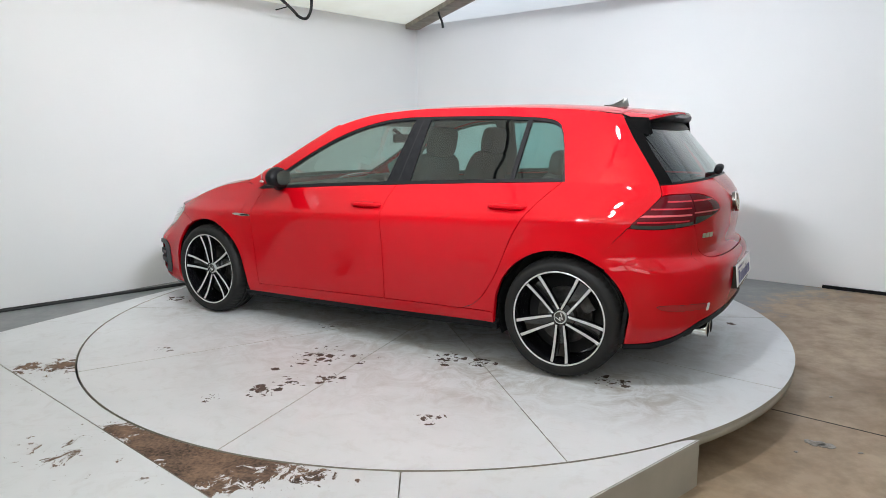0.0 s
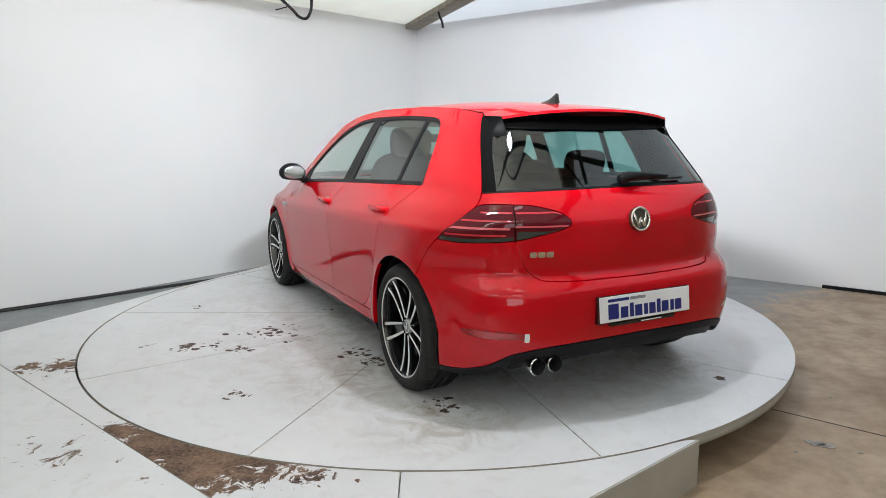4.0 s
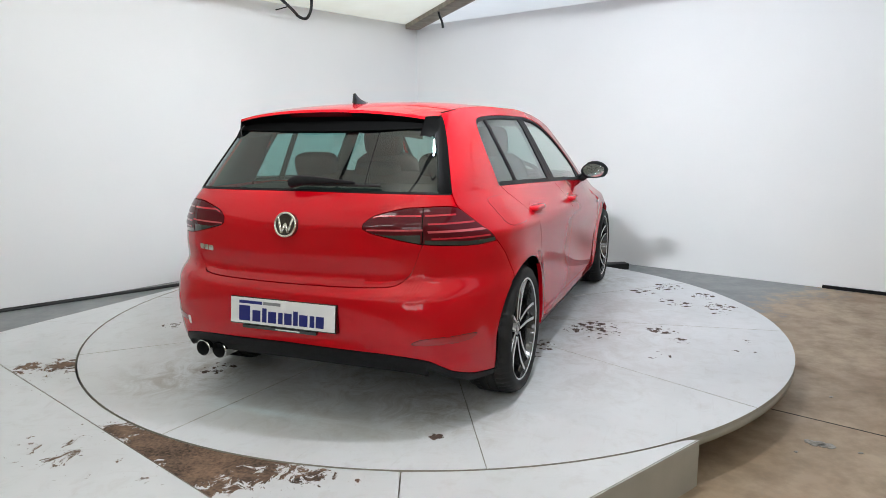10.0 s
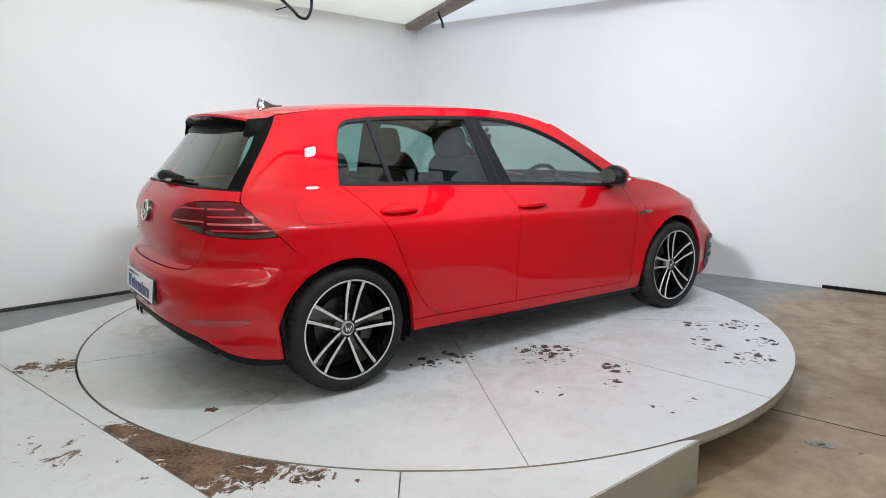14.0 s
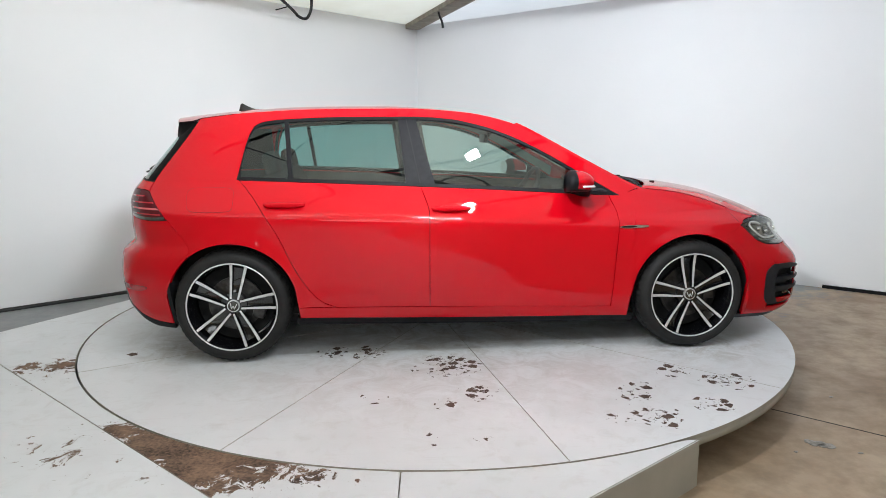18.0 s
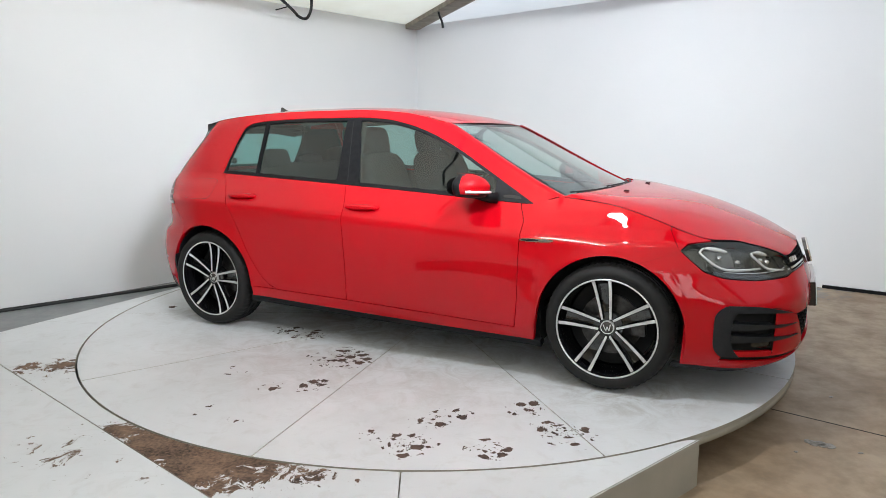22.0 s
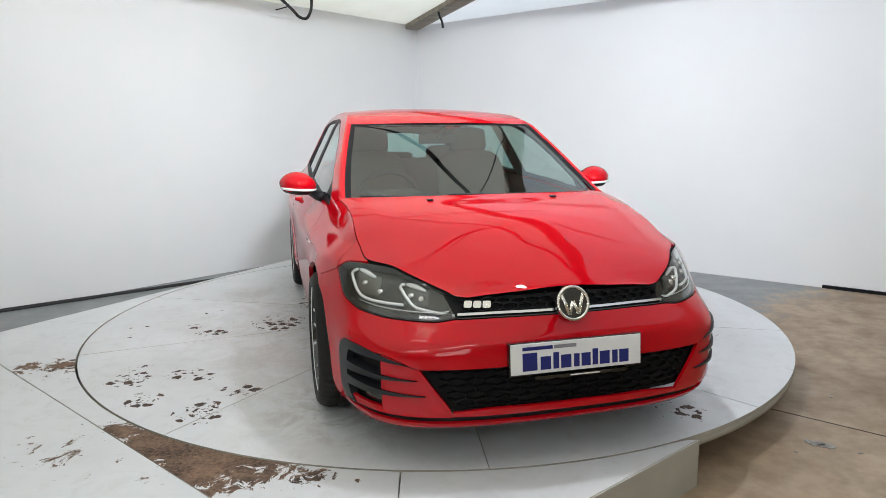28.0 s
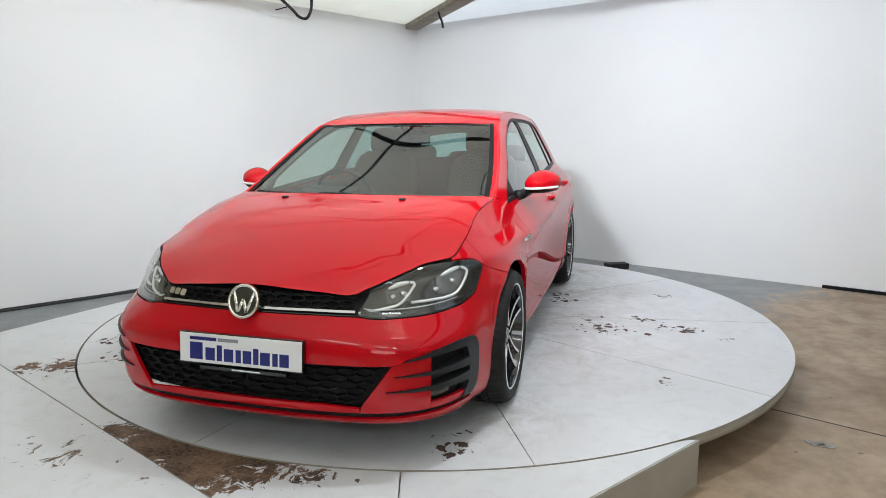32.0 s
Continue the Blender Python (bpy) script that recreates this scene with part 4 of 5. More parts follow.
skin("lamp_rim", TRIM, car, 1.555, head_in, lambda u: lamp_low(u), lambda u: min(lamp_low(u) + 0.010, lamp_high(u)), 30, 2, lift=-0.002, lip=0.04)
skin("lamp_rim", TRIM, car, 1.555, head_in, lambda u: max(lamp_high(u) - 0.004, lamp_low(u)), lamp_high, 30, 2, lift=-0.002, lip=0.04)
skin("lamp_foot", GLOSS_BLACK, car, 1.66, 2.04, lambda u: lamp_low(u) + 0.006, lambda u: lamp_low(u) + 0.028, 24, 3, lift=-0.008, lip=0.03)
skin("headlamp_lens", LENS, car, 1.555, head_in, lamp_low, lamp_high, 30, 12, lip=0.0, label="clear lamp cover")
skin("lamp_bowl", LAMP_BOWL, car, 1.645, 1.765, lambda u: 0.645 + 0.12 * max(0.0, 1.70 - u), lambda u: min(0.728, lamp_high(u) - 0.01), 10, 6, lift=-0.036, lip=0.012)
skin("lamp_bowl", LAMP_BOWL, car, 1.865, 1.955, lambda u: 0.632, lambda u: lamp_high(u) - 0.012, 8, 6, lift=-0.036, lip=0.012)
skin("headlamp_foot_strip", LAMP_SILVER, car, 1.70, 2.03, lambda u: lamp_low(u) + 0.030, lambda u: lamp_low(u) + 0.036, 24, 2, lift=-0.010, lip=0.006)
for sd in (1, -1):
    for line, r in (([(1.658, 0.733), (1.628, 0.712), (1.655, 0.672), (1.695, 0.640), (1.755, 0.629), (1.875, 0.628)], 0.0058), ([(1.868, 0.700), (1.852, 0.690), (1.905, 0.632), (1.95, 0.618), (2.045, 0.604)], 0.0058)):
        part("light_guide", tube(hull_line(line, -0.018, sd, 2), r, 8), LAMP_SILVER, car, "silver daytime light guide")
    for line in ([(1.665, 0.736), (1.70, 0.730), (1.745, 0.715)], [(1.872, 0.703), (1.905, 0.698), (1.943, 0.684)]):
        pts = hull_line(line, -0.022, sd)
        part("wing_plate", tube(pts, [0.004 + 0.006 * math.sin(math.pi * i / (len(pts) - 1)) for i in range(len(pts))], 8), LAMP_SILVER, car)
    for pu, pz in ((1.700, 0.687), (1.775, 0.666), (1.895, 0.664), (1.932, 0.655)):
        c = hull(pu, pz) + outward(pu, pz) * -0.026
        bm = bmesh.new()
        bmesh.ops.create_uvsphere(bm, u_segments=14, v_segments=8, radius=0.015, matrix=Matrix.Translation((c.x, c.y * sd, c.z)) @ Matrix.Diagonal((1, 1, 0.8, 1)))
        part("projector", bm, CHROME, car)

# side windows: black frame, three panes, pillars
win_low = lambda u: belt(u) + 0.016
win_top = lambda u: dlo_top(min(max(u, -1.285), 0.90)) - 0.014
skin("window_frame", TRIM, car, -1.283, 0.893, belt, lambda u: min(belt(u) + 0.018, dlo_top(u)), 60, 2, lift=0.001, inset=0.0, lip=0.02, label="black window surround")
skin("window_frame", TRIM, car, -1.283, 0.893, lambda u: max(dlo_top(u) - 0.016, belt(u)), dlo_top, 110, 2, lift=-0.003, inset=0.0, lip=0.02, label="black window surround")
skin("rear_corner_trim", TRIM, car, lambda z: -1.283 + 0.26 * max(0, (z - 1.0) / 0.33) ** 3 * 0.25, lambda z: -1.262 + 0.26 * max(0, (z - 1.0) / 0.33) ** 3 * 0.25, lambda u: belt(u), 1.30, 3, 16, lift=-0.002, inset=0.0, lip=0.01)
skin("centre_pillar", TRIM, car, lambda z: -0.340 - 0.10 * (z - 0.97), lambda z: -0.175 - 0.27 * (z - 0.97), lambda u: belt(u) + 0.004, lambda u: dlo_top(u) - 0.004, 8, 14, lift=-0.004, inset=0.0, lip=0.02, label="black door pillar cover")
skin("pillar_gap", DARK, car, lambda z: -0.262 - 0.19 * (z - 0.97), lambda z: -0.256 - 0.19 * (z - 0.97), lambda u: belt(u), lambda u: dlo_top(u) - 0.004, 2, 14, lift=-0.003, inset=0.0, lip=0.004)
skin("divider_bar", TRIM, car, lambda z: -0.995 - 0.10 * (z - 1.0), lambda z: -0.970 - 0.10 * (z - 1.0), lambda u: belt(u) + 0.004, lambda u: dlo_top(u) - 0.004, 2, 12, lift=-0.003, inset=0.0, lip=0.02)
skin("front_window", GLASS_FRONT, car, lambda z: -0.18 - 0.27 * (z - 0.97), 0.70, win_low, lambda u: max(win_top(u), win_low(u)), 40, 12, lift=-0.009, inset=0.0, lip=0.0, label="green tinted side window")
skin("mirror_sail", TRIM, car, 0.672, 0.893, belt, lambda u: max(dlo_top(u), belt(u)), 14, 8, lift=-0.004, inset=0.0, lip=0.01, label="black plastic corner with a small pane")
patch("corner_pane", GLOSS_BLACK, car, 0.775, 0.928, 0.045, 0.012, 0.0005, 2.5, lean=-1.2, thick=0.002)
skin("rear_window_pane", GLASS_REAR, car, lambda z: -0.972 - 0.10 * (z - 1.0), lambda z: -0.338 - 0.10 * (z - 0.97), win_low, win_top, 30, 12, lift=-0.009, inset=0.0, lip=0.0, label="dark tinted rear side window")
skin("quarter_window", GLASS_REAR, car, -1.275, lambda z: -0.994 - 0.10 * (z - 1.0), win_low, lambda u: max(win_top(u), win_low(u)), 24, 12, lift=-0.009, inset=0.0, lip=0.0, label="dark tinted quarter window")


def span(name, material, x0, x1, edge, crown, nx=24, ny=24, power=2.0, lift=0.0, label="", bow=None):
    """A panel from flank to flank: edge(x) gives its side point, crown(x) its centre height, bow(x) how far the centre lies ahead."""
    bm = bmesh.new()
    rows = []
    for i in range(nx + 1):
        x = x0 + (x1 - x0) * i / nx
        p = edge(x)
        b = bow(x) if bow else 0.0
        row = []
        for j in range(ny + 1):
            t = -1 + 2 * j / ny
            k = 1 - abs(t) ** power
            row.append(bm.verts.new((p.x + b * k, p.y * t, p.z + (crown(x) - p.z) * k + lift)))
        rows.append(row)
    for i in range(nx):
        for j in range(ny):
            bm.faces.new((rows[i][j], rows[i][j + 1], rows[i + 1][j + 1], rows[i + 1][j]))
    bmesh.ops.remove_doubles(bm, verts=bm.verts[:], dist=0.0002)
    bmesh.ops.recalc_face_normals(bm, faces=bm.faces[:])
    if sum(f.normal.z for f in bm.faces) < 0:
        bmesh.ops.reverse_faces(bm, faces=bm.faces[:])
    return finish(name, bm, material, car, label)


def roof_edge(x):
    return hull(u_at_x(x, roof_line(x)), roof_line(x))


roof_crown = smooth_curve((-1.70, 1.362), (-1.50, 1.392), (-1.25, 1.414), (-0.90, 1.432), (-0.50, 1.434), (-0.10, 1.410), (0.15, 1.368), (0.31, 1.318), (0.40, 1.28))
span("roof", RED, -1.50, 0.30, roof_edge, roof_crown, 44, 30, 2.4, bow=smooth_curve((-1.56, 0.0), (0.0, 0.0), (0.30, 0.03)))
screen_crown = smooth_curve((0.30, 1.313), (0.68, 1.112), (1.03, 0.938))
screen_bow = smooth_curve((0.30, 0.03), (1.03, 0.13))


def screen_edge(x):
    """Side edge of the windscreen, inside the pillar's face."""
    p = roof_edge(x)
    return Vector((p.x + 0.016, p.y - 0.030, p.z + 0.004))



span("windscreen", GLASS_FRONT, 0.302, 1.035, screen_edge, screen_crown, 24, 30, 1.85, bow=screen_bow, lift=-0.004, label="clear laminated windscreen")


def screen_point(x, t, lift=0.0):
    """A point on the windscreen: x along its edge, t from -1 to 1 across."""
    p = screen_edge(x)
    k = 1 - abs(t) ** 1.85
    return Vector((p.x + screen_bow(x) * k + lift * 0.45, p.y * t, p.z + (screen_crown(x) - p.z) * k + lift))


def strip(name, material, pts_a, pts_b, label="", thick=0.0):
    """A band between two rows of points."""
    bm = bmesh.new()
    a = [bm.verts.new(p) for p in pts_a]
    b = [bm.verts.new(p) for p in pts_b]
    for i in range(len(a) - 1):
        bm.faces.new((a[i], a[i + 1], b[i + 1], b[i]))
    if thick:
        bmesh.ops.solidify(bm, geom=bm.faces[:], thickness=thick)
    bmesh.ops.recalc_face_normals(bm, faces=bm.faces[:])
    return finish(name, bm, material, car, label)


for sd in (1, -1):
    xs = [0.305 + 0.73 * i / 24 for i in range(25)]
    face = []
    for x in xs:
        p, q = roof_edge(x), screen_edge(x)
        face.append([Vector((v.x, sd * v.y, v.z)) for v in (p, p * 0.5 + q * 0.5 + Vector((0.008, 0.002, 0.006)), q + Vector((0.006, 0, 0.002)), q - Vector((0.004, 0.002, 0.012)))])
    for k in range(3):
        strip("pillar_face", RED, [f[k] for f in face], [f[k + 1] for f in face])
    strip("screen_border", TRIM, [screen_point(x, sd * 0.998, 0.001) for x in xs], [screen_point(x, sd * 0.958, 0.001) for x in xs], "black border of the windscreen")
ts = [-0.998 + 1.996 * i / 30 for i in range(31)]
strip("screen_border", TRIM, [screen_point(1.035, t, 0.001) for t in ts], [screen_point(1.018, t, 0.001) for t in ts], "black border of the windscreen")
strip("screen_border", TRIM, [screen_point(0.303, t, 0.001) for t in ts], [screen_point(0.309, t, 0.001) for t in ts], "black border of the windscreen")


def hood_edge(x):
    lo, hi = 1.0, CENTRE_F
    for _ in range(30):
        mid = (lo + hi) / 2
        if hull(mid, hood_gap(mid)).x < x:
            lo = mid
        else:
            hi = mid
    return hull(lo, hood_gap(lo))


hood_crown = smooth_curve((1.03, 0.958), (1.30, 0.940), (1.60, 0.897), (1.85, 0.817), (2.00, 0.752), (2.09, 0.708), (2.118, 0.690))


def inset_edge(x):
    p = hood_edge(x)
    return Vector((p.x, max(p.y - 0.0015, 0.0), p.z + 0.001))


bonnet_bow = smooth_curve((1.03, 0.16), (1.35, 0.0), (2.2, 0.0))


def bonnet_point(x, t, lift=0.0):
    """A point on the bonnet: flat crown, a pressed crease that runs in towards the grille, and falling flanks."""
    p = inset_edge(x)
    tc = 0.95 - 0.34 * min(max((x - 1.05) / 1.0, 0), 1)
    a = abs(t)
    inner = 0.42 * (a / tc) ** 2.3
    if a > tc:
        e = (a - tc) / (1 - tc)
        inner = 0.42 + 0.58 * (0.75 * e + 0.25 * e * e)
    k = 1 - inner
    return Vector((p.x + bonnet_bow(x) * (1 - a ** 2.7), p.y * t, p.z + (hood_crown(x) - p.z) * k + lift))


bm = bmesh.new()
rows = []
for i in range(61):
    x = 1.045 + 1.071 * i / 60
    tc = 0.95 - 0.34 * min(max((x - 1.05) / 1.0, 0), 1)
    half = [tc * j / 14 for j in range(14)] + [tc - 0.012, tc + 0.012] + [tc + (1 - tc) * j / 8 for j in range(1, 9)]
    row = [-t for t in half[:0:-1]] + half
    rows.append([bm.verts.new(bonnet_point(x, t)) for t in row])
for r0, r1 in zip(rows, rows[1:]):
    for j in range(len(r0) - 1):
        bm.faces.new((r0[j], r0[j + 1], r1[j + 1], r1[j]))
bmesh.ops.remove_doubles(bm, verts=bm.verts[:], dist=0.0002)
bmesh.ops.recalc_face_normals(bm, faces=bm.faces[:])
if sum(f.normal.z for f in bm.faces) < 0:
    bmesh.ops.reverse_faces(bm, faces=bm.faces[:])
bonnet = finish("bonnet", bm, RED, car)
# near-black sheet standing in for shade under the bonnet's edge and windscreen's foot
span("bonnet_gap_shade", DARK, 1.045, 2.110, hood_edge, lambda x: hood_crown(x) - 0.06, 30, 12, 2.7, lift=-0.012, bow=smooth_curve((1.03, 0.16), (1.35, 0.0), (2.2, 0.0)))
span("scuttle", TRIM, 1.0, 1.06, hood_edge, lambda x: 0.945, 3, 24, 2.4, lift=-0.014, bow=lambda x: 0.14, label="black plastic scuttle panel")
# rear window and spoiler
skin("rear_window", GLASS_REAR, car, CENTRE_R, lambda z: gate_side(z) - 0.080, lambda u: glass_low(u) + 0.006, 1.325, 34, 14, lift=-0.004, inset=0.0, lip=0.0, shut="a", joined=True, label="dark tinted rear window")
skin("rear_window_frame", FRIT, car, lambda z: gate_side(z) - 0.092 - 0.05 * max(0, (z - 1.18) / 0.15), gate_side, lambda u: 1.006, 1.335, 5, 16, lift=0.001, lip=0.02, label="black edge of the rear window")
skin("rear_window_top", FRIT, car, CENTRE_R, lambda z: gate_side(z) - 0.02, lambda u: 1.268 + 0.012 * min(1.0, (u - CENTRE_R) / 0.5), 1.336, 30, 4, lift=0.0015, shut="a", joined=True, label="black band along the top of the rear window")
skin("rear_window_edge", TRIM, car, CENTRE_R, -1.71, lambda u: glass_low(u) - 0.002, lambda u: glass_low(u) + 0.010, 30, 2, lift=0.0, shut="a", joined=True)


def spoiler_row(x, w, z_mid, z_side, n=24):
    return [Vector((x + 0.07 * (abs(-1 + 2 * i / n) ** 2.6), w * (-1 + 2 * i / n), z_mid + (z_side - z_mid) * abs(-1 + 2 * i / n) ** 2.2)) for i in range(n + 1)]


def loft_rows(name, material, rows, label=""):
    bm = bmesh.new()
    vs = [[bm.verts.new(p) for p in r] for r in rows]
    for i in range(len(vs) - 1):
        for j in range(len(vs[0]) - 1):
            bm.faces.new((vs[i][j], vs[i][j + 1], vs[i + 1][j + 1], vs[i + 1][j]))
    bmesh.ops.recalc_face_normals(bm, faces=bm.faces[:])
    return finish(name, bm, material, car, label)


e0 = roof_edge(-1.503)
top0 = [Vector((-1.503, e0.y * t, e0.z + (roof_crown(-1.503) - e0.z) * (1 - abs(t) ** 2.4))) for t in (-1 + 2 * i / 24 for i in range(25))]
top1 = spoiler_row(-1.62, 0.530, 1.381, 1.338)
top2 = spoiler_row(-1.705, 0.490, 1.368, 1.332)
edge = [p + Vector((-0.004, 0, -0.012)) for p in top2]
loft_rows("roof_spoiler", RED, [top0, top1, top2, edge], "red roof spoiler")
under1 = [p + Vector((0.05, 0, -0.030)) for p in edge]
under2 = [Vector((-1.635, p.y * 0.98, p.z - 0.052)) for p in edge]
under3 = [Vector((-1.655, p.y * 0.99, p.z - 0.088)) for p in edge]
loft_rows("spoiler_underside", FRIT, [edge, under1, under2, under3], "gloss black underside of the spoiler")
loft_rows("brake_light", TAIL_RED, [[Vector((-1.712 + 0.002, y, 1.352)) for y in (-0.16, 0, 0.16)], [Vector((-1.690, y, 1.336)) for y in (-0.16, 0, 0.16)]], "high-level brake light")
for sd in (1, -1):
    side_edge = [Vector((p.x, sd * abs(p.y), p.z)) for p in (top0[-1], top1[-1], (top1[-1] + top2[-1]) / 2, top2[-1], edge[-1], under3[-1] + Vector((0.0, -0.012, 0.02)))]
    foot = []
    for u, z in ((-1.640, 1.338), (-1.665, 1.318), (-1.690, 1.295), (-1.725, 1.270), (-1.765, 1.250), (-1.80, 1.240)):
        q = hull(u, z) + outward(u, z) * 0.003
        foot.append(Vector((q.x, sd * q.y, q.z)))
    mid = [(a * 0.5 + b * 0.5) + Vector((0.006, sd * -0.004, 0)) for a, b in zip(side_edge, foot)]
    loft_rows("spoiler_fin", FRIT, [side_edge, mid, foot], "gloss black spoiler side fin")

# grille: recessed back, honeycomb and chrome strip
skin("grille", DARK, car, lambda z: head_in(z) - 0.004, CENTRE_F, lambda u: grille_low(u) - 0.004, lambda u: hood_gap(u) - 0.002, 24, 6, lift=-0.035, shut="b", joined=True, lip=0.0, label="black honeycomb upper grille")
skin("grille_rim", GLOSS_BLACK, car, 2.052, CENTRE_F, lambda u: grille_low(u), lambda u: grille_low(u) + 0.007, 24, 2, lip=0.03, shut="b", joined=True)
skin("chrome_strip", CHROME, car, 2.052, CENTRE_F, lambda u: grille_low(u) + 0.010, lambda u: grille_low(u) + 0.0225, 24, 3, lift=0.001, lip=0.02, shut="b", joined=True, label="polished chrome strip")


def honeycomb(name, u0, u1, z0, z1, cu, cz, lift, keep, material, bar=0.0022):
    """Hexagon bars on the hull, one joined mesh for each flank."""
    for sd in (1, -1):
        big = bmesh.new()
        rows = int((z1 - z0) / (cz * 0.75)) + 2
        cols = int((u1 - u0) / cu) + 2
        for r in range(rows):
            for c in range(cols):
                cu0 = u0 + cu * (c + 0.5 * (r % 2))
                cz0 = z0 + cz * 0.75 * r
                pts = []
                for k in range(7):
                    a = math.pi / 6 + math.pi / 3 * k
                    pts.append((cu0 + cu * 0.56 * math.cos(a), cz0 + cz * 0.5 * math.sin(a)))
                for (ua, za), (ub, zb) in zip(pts[:3], pts[1:4]):
                    if not (keep(ua, za) and keep(ub, zb)):
                        continue
                    q = []
                    side = outward(ua, za).cross(hull(ub, zb) - hull(ua, za)).normalized()
                    for (u, z) in ((ua, za), (ub, zb)):
                        p, n = hull(u, z), outward(u, z)
                        for k, w in ((lift, -bar), (lift, bar), (lift - 0.02, bar), (lift - 0.02, -bar)):
                            g = p + n * k + side * w
                            q.append(big.verts.new((g.x, g.y * sd, g.z)))
                    for i in range(4):
                        big.faces.new((q[i], q[(i + 1) % 4], q[4 + (i + 1) % 4], q[4 + i]))
        bmesh.ops.recalc_face_normals(big, faces=big.faces[:])
        tagged(part(name, big, material, car, "", smooth=False), kind="stuff")


honeycomb("honeycomb", 1.99, CENTRE_F, 0.262, 0.42, 0.052, 0.034, -0.012, lambda u, z: mouth(min(max(z, 0.256), 0.42)) + 0.004 < u <= CENTRE_F and 0.262 < z < pocket(u), TRIM)
honeycomb("honeycomb", 2.06, CENTRE_F, 0.615, 0.69, 0.040, 0.026, -0.008, lambda u, z: 2.055 < u <= CENTRE_F and grille_low(u) + 0.02 < z < hood_gap(u) - 0.004, TRIM)

# ---- wheels ----
RIM_R = 0.2425


def lathe(bm, profile, seg, axis_y=True, jag=None):
    """Turns (radius, y) knots round the y axis."""
    rings = []
    for k, (r, y) in enumerate(profile):
        ring = []
        for i in range(seg):
            a = 2 * math.pi * i / seg
            rr = r - (jag(k, i) if jag else 0)
            ring.append(bm.verts.new((rr * math.cos(a), y, rr * math.sin(a))))
        rings.append(ring)
    for r0, r1 in zip(rings, rings[1:]):
        for i in range(seg):
            bm.faces.new((r0[i], r1[i], r1[(i + 1) % seg], r0[(i + 1) % seg]))
    return rings


def disc(r, y0, y1, seg=32):
    bm = bmesh.new()
    bmesh.ops.create_cone(bm, cap_ends=True, segments=seg, radius1=r, radius2=r, depth=abs(y1 - y0), matrix=Matrix.Translation((0, (y0 + y1) / 2, 0)) @ Matrix.Rotation(math.pi / 2, 4, "X"))
    return bm


def build_wheel():
    """A wheel round its hub, its face towards +y; y = 0 is the hub cap's face."""
    bm = bmesh.new()
    lathe(bm, [(0.2490, 0.030), (0.2495, 0.034), (0.2455, 0.036), (0.2400, 0.033), (0.2375, 0.024), (0.2300, -0.02), (0.2200, -0.10), (0.2250, -0.19), (0.240, -0.195)], 72)
    bmesh.ops.recalc_face_normals(bm, faces=bm.faces[:])
    wheel = finish("wheel", bm, GLOSS_BLACK, None, "gloss black alloy wheel with silver double spokes")
    bm = bmesh.new()
    lathe(bm, [(0.2497, 0.0325), (0.2495, 0.0352), (0.2458, 0.0370), (0.2415, 0.0350), (0.2410, 0.0330)], 72)
    bmesh.ops.recalc_face_normals(bm, faces=bm.faces[:])
    finish("rim_edge", bm, SILVER, wheel, "machined silver rim edge")
    bm = bmesh.new()
    groove = [(0.3165, -0.005), (0.3175, -0.030), (0.3100, -0.032), (0.3100, -0.040), (0.3175, -0.042), (0.3180, -0.066), (0.3105, -0.068), (0.3105, -0.078), (0.3180, -0.080), (0.3180, -0.104), (0.3105, -0.106), (0.3105, -0.116), (0.3175, -0.118), (0.3170, -0.146), (0.3100, -0.150)]
    profile = [(0.2455, 0.030), (0.2520, 0.0395), (0.2600, 0.0430), (0.2720, 0.0465), (0.2860, 0.0440), (0.2990, 0.0340), (0.3085, 0.0180)] + groove + [(0.300, -0.178), (0.280, -0.188), (0.255, -0.185), (0.240, -0.176)]
    lathe(bm, profile, 168, jag=lambda k, i: 0.0045 if k in (6, 7, 8, 19, 20, 21) and i % 3 == 0 else 0.0)
    bmesh.ops.recalc_face_normals(bm, faces=bm.faces[:])
    finish("tyre", bm, TYRE, wheel, "black low-profile tyre with grooved tread")
    for pair in range(5):
        base = math.radians(90 + 72 * pair)
        web = []
        for s in (1, -1):
            bm = bmesh.new()
            rows = []
            for i in range(11):
                t = i / 10
                r = 0.040 + (0.2455 - 0.040) * t
                off = 0.0200 + 0.0215 * t
                w = 0.0056 + 0.0030 * t
                y = 0.004 + 0.004 * t + 0.022 * t ** 4
                row = []
                for dw, dy in ((-w * 1.25, -0.030), (-w, y - 0.002), (-w * 0.82, y), (w * 0.82, y), (w, y - 0.002), (w * 1.25, -0.030)):
                    q = s * off + dw
                    yy = dy if dy > -0.02 else y - 0.030
                    row.append(bm.verts.new((r * math.cos(base) - q * math.sin(base), yy, r * math.sin(base) + q * math.cos(base))))
                rows.append(row)
            for i in range(10):
                for j in range(5):
                    f = bm.faces.new((rows[i][j], rows[i][j + 1], rows[i + 1][j + 1], rows[i + 1][j]))
                    f.material_index = 1 if j in (1, 2, 3) else 0
            bmesh.ops.recalc_face_normals(bm, faces=bm.faces[:])
            finish("spoke", bm, [GLOSS_BLACK, SILVER], wheel, "silver-faced spoke with black sides")
        bm = bmesh.new()
        rows = []
        for i in range(9):
            t = i / 8
            r = 0.045 + 0.17 * t
            off = 0.0200 + 0.0215 * t
            y = -0.026 - 0.012 * math.sin(math.pi * t) + 0.010 * t ** 3
            rows.append([bm.verts.new((r * math.cos(base) - q * math.sin(base), y - (0.006 if abs(q) < 1e-6 else 0), r * math.sin(base) + q * math.cos(base))) for q in (-off, 0, off)])
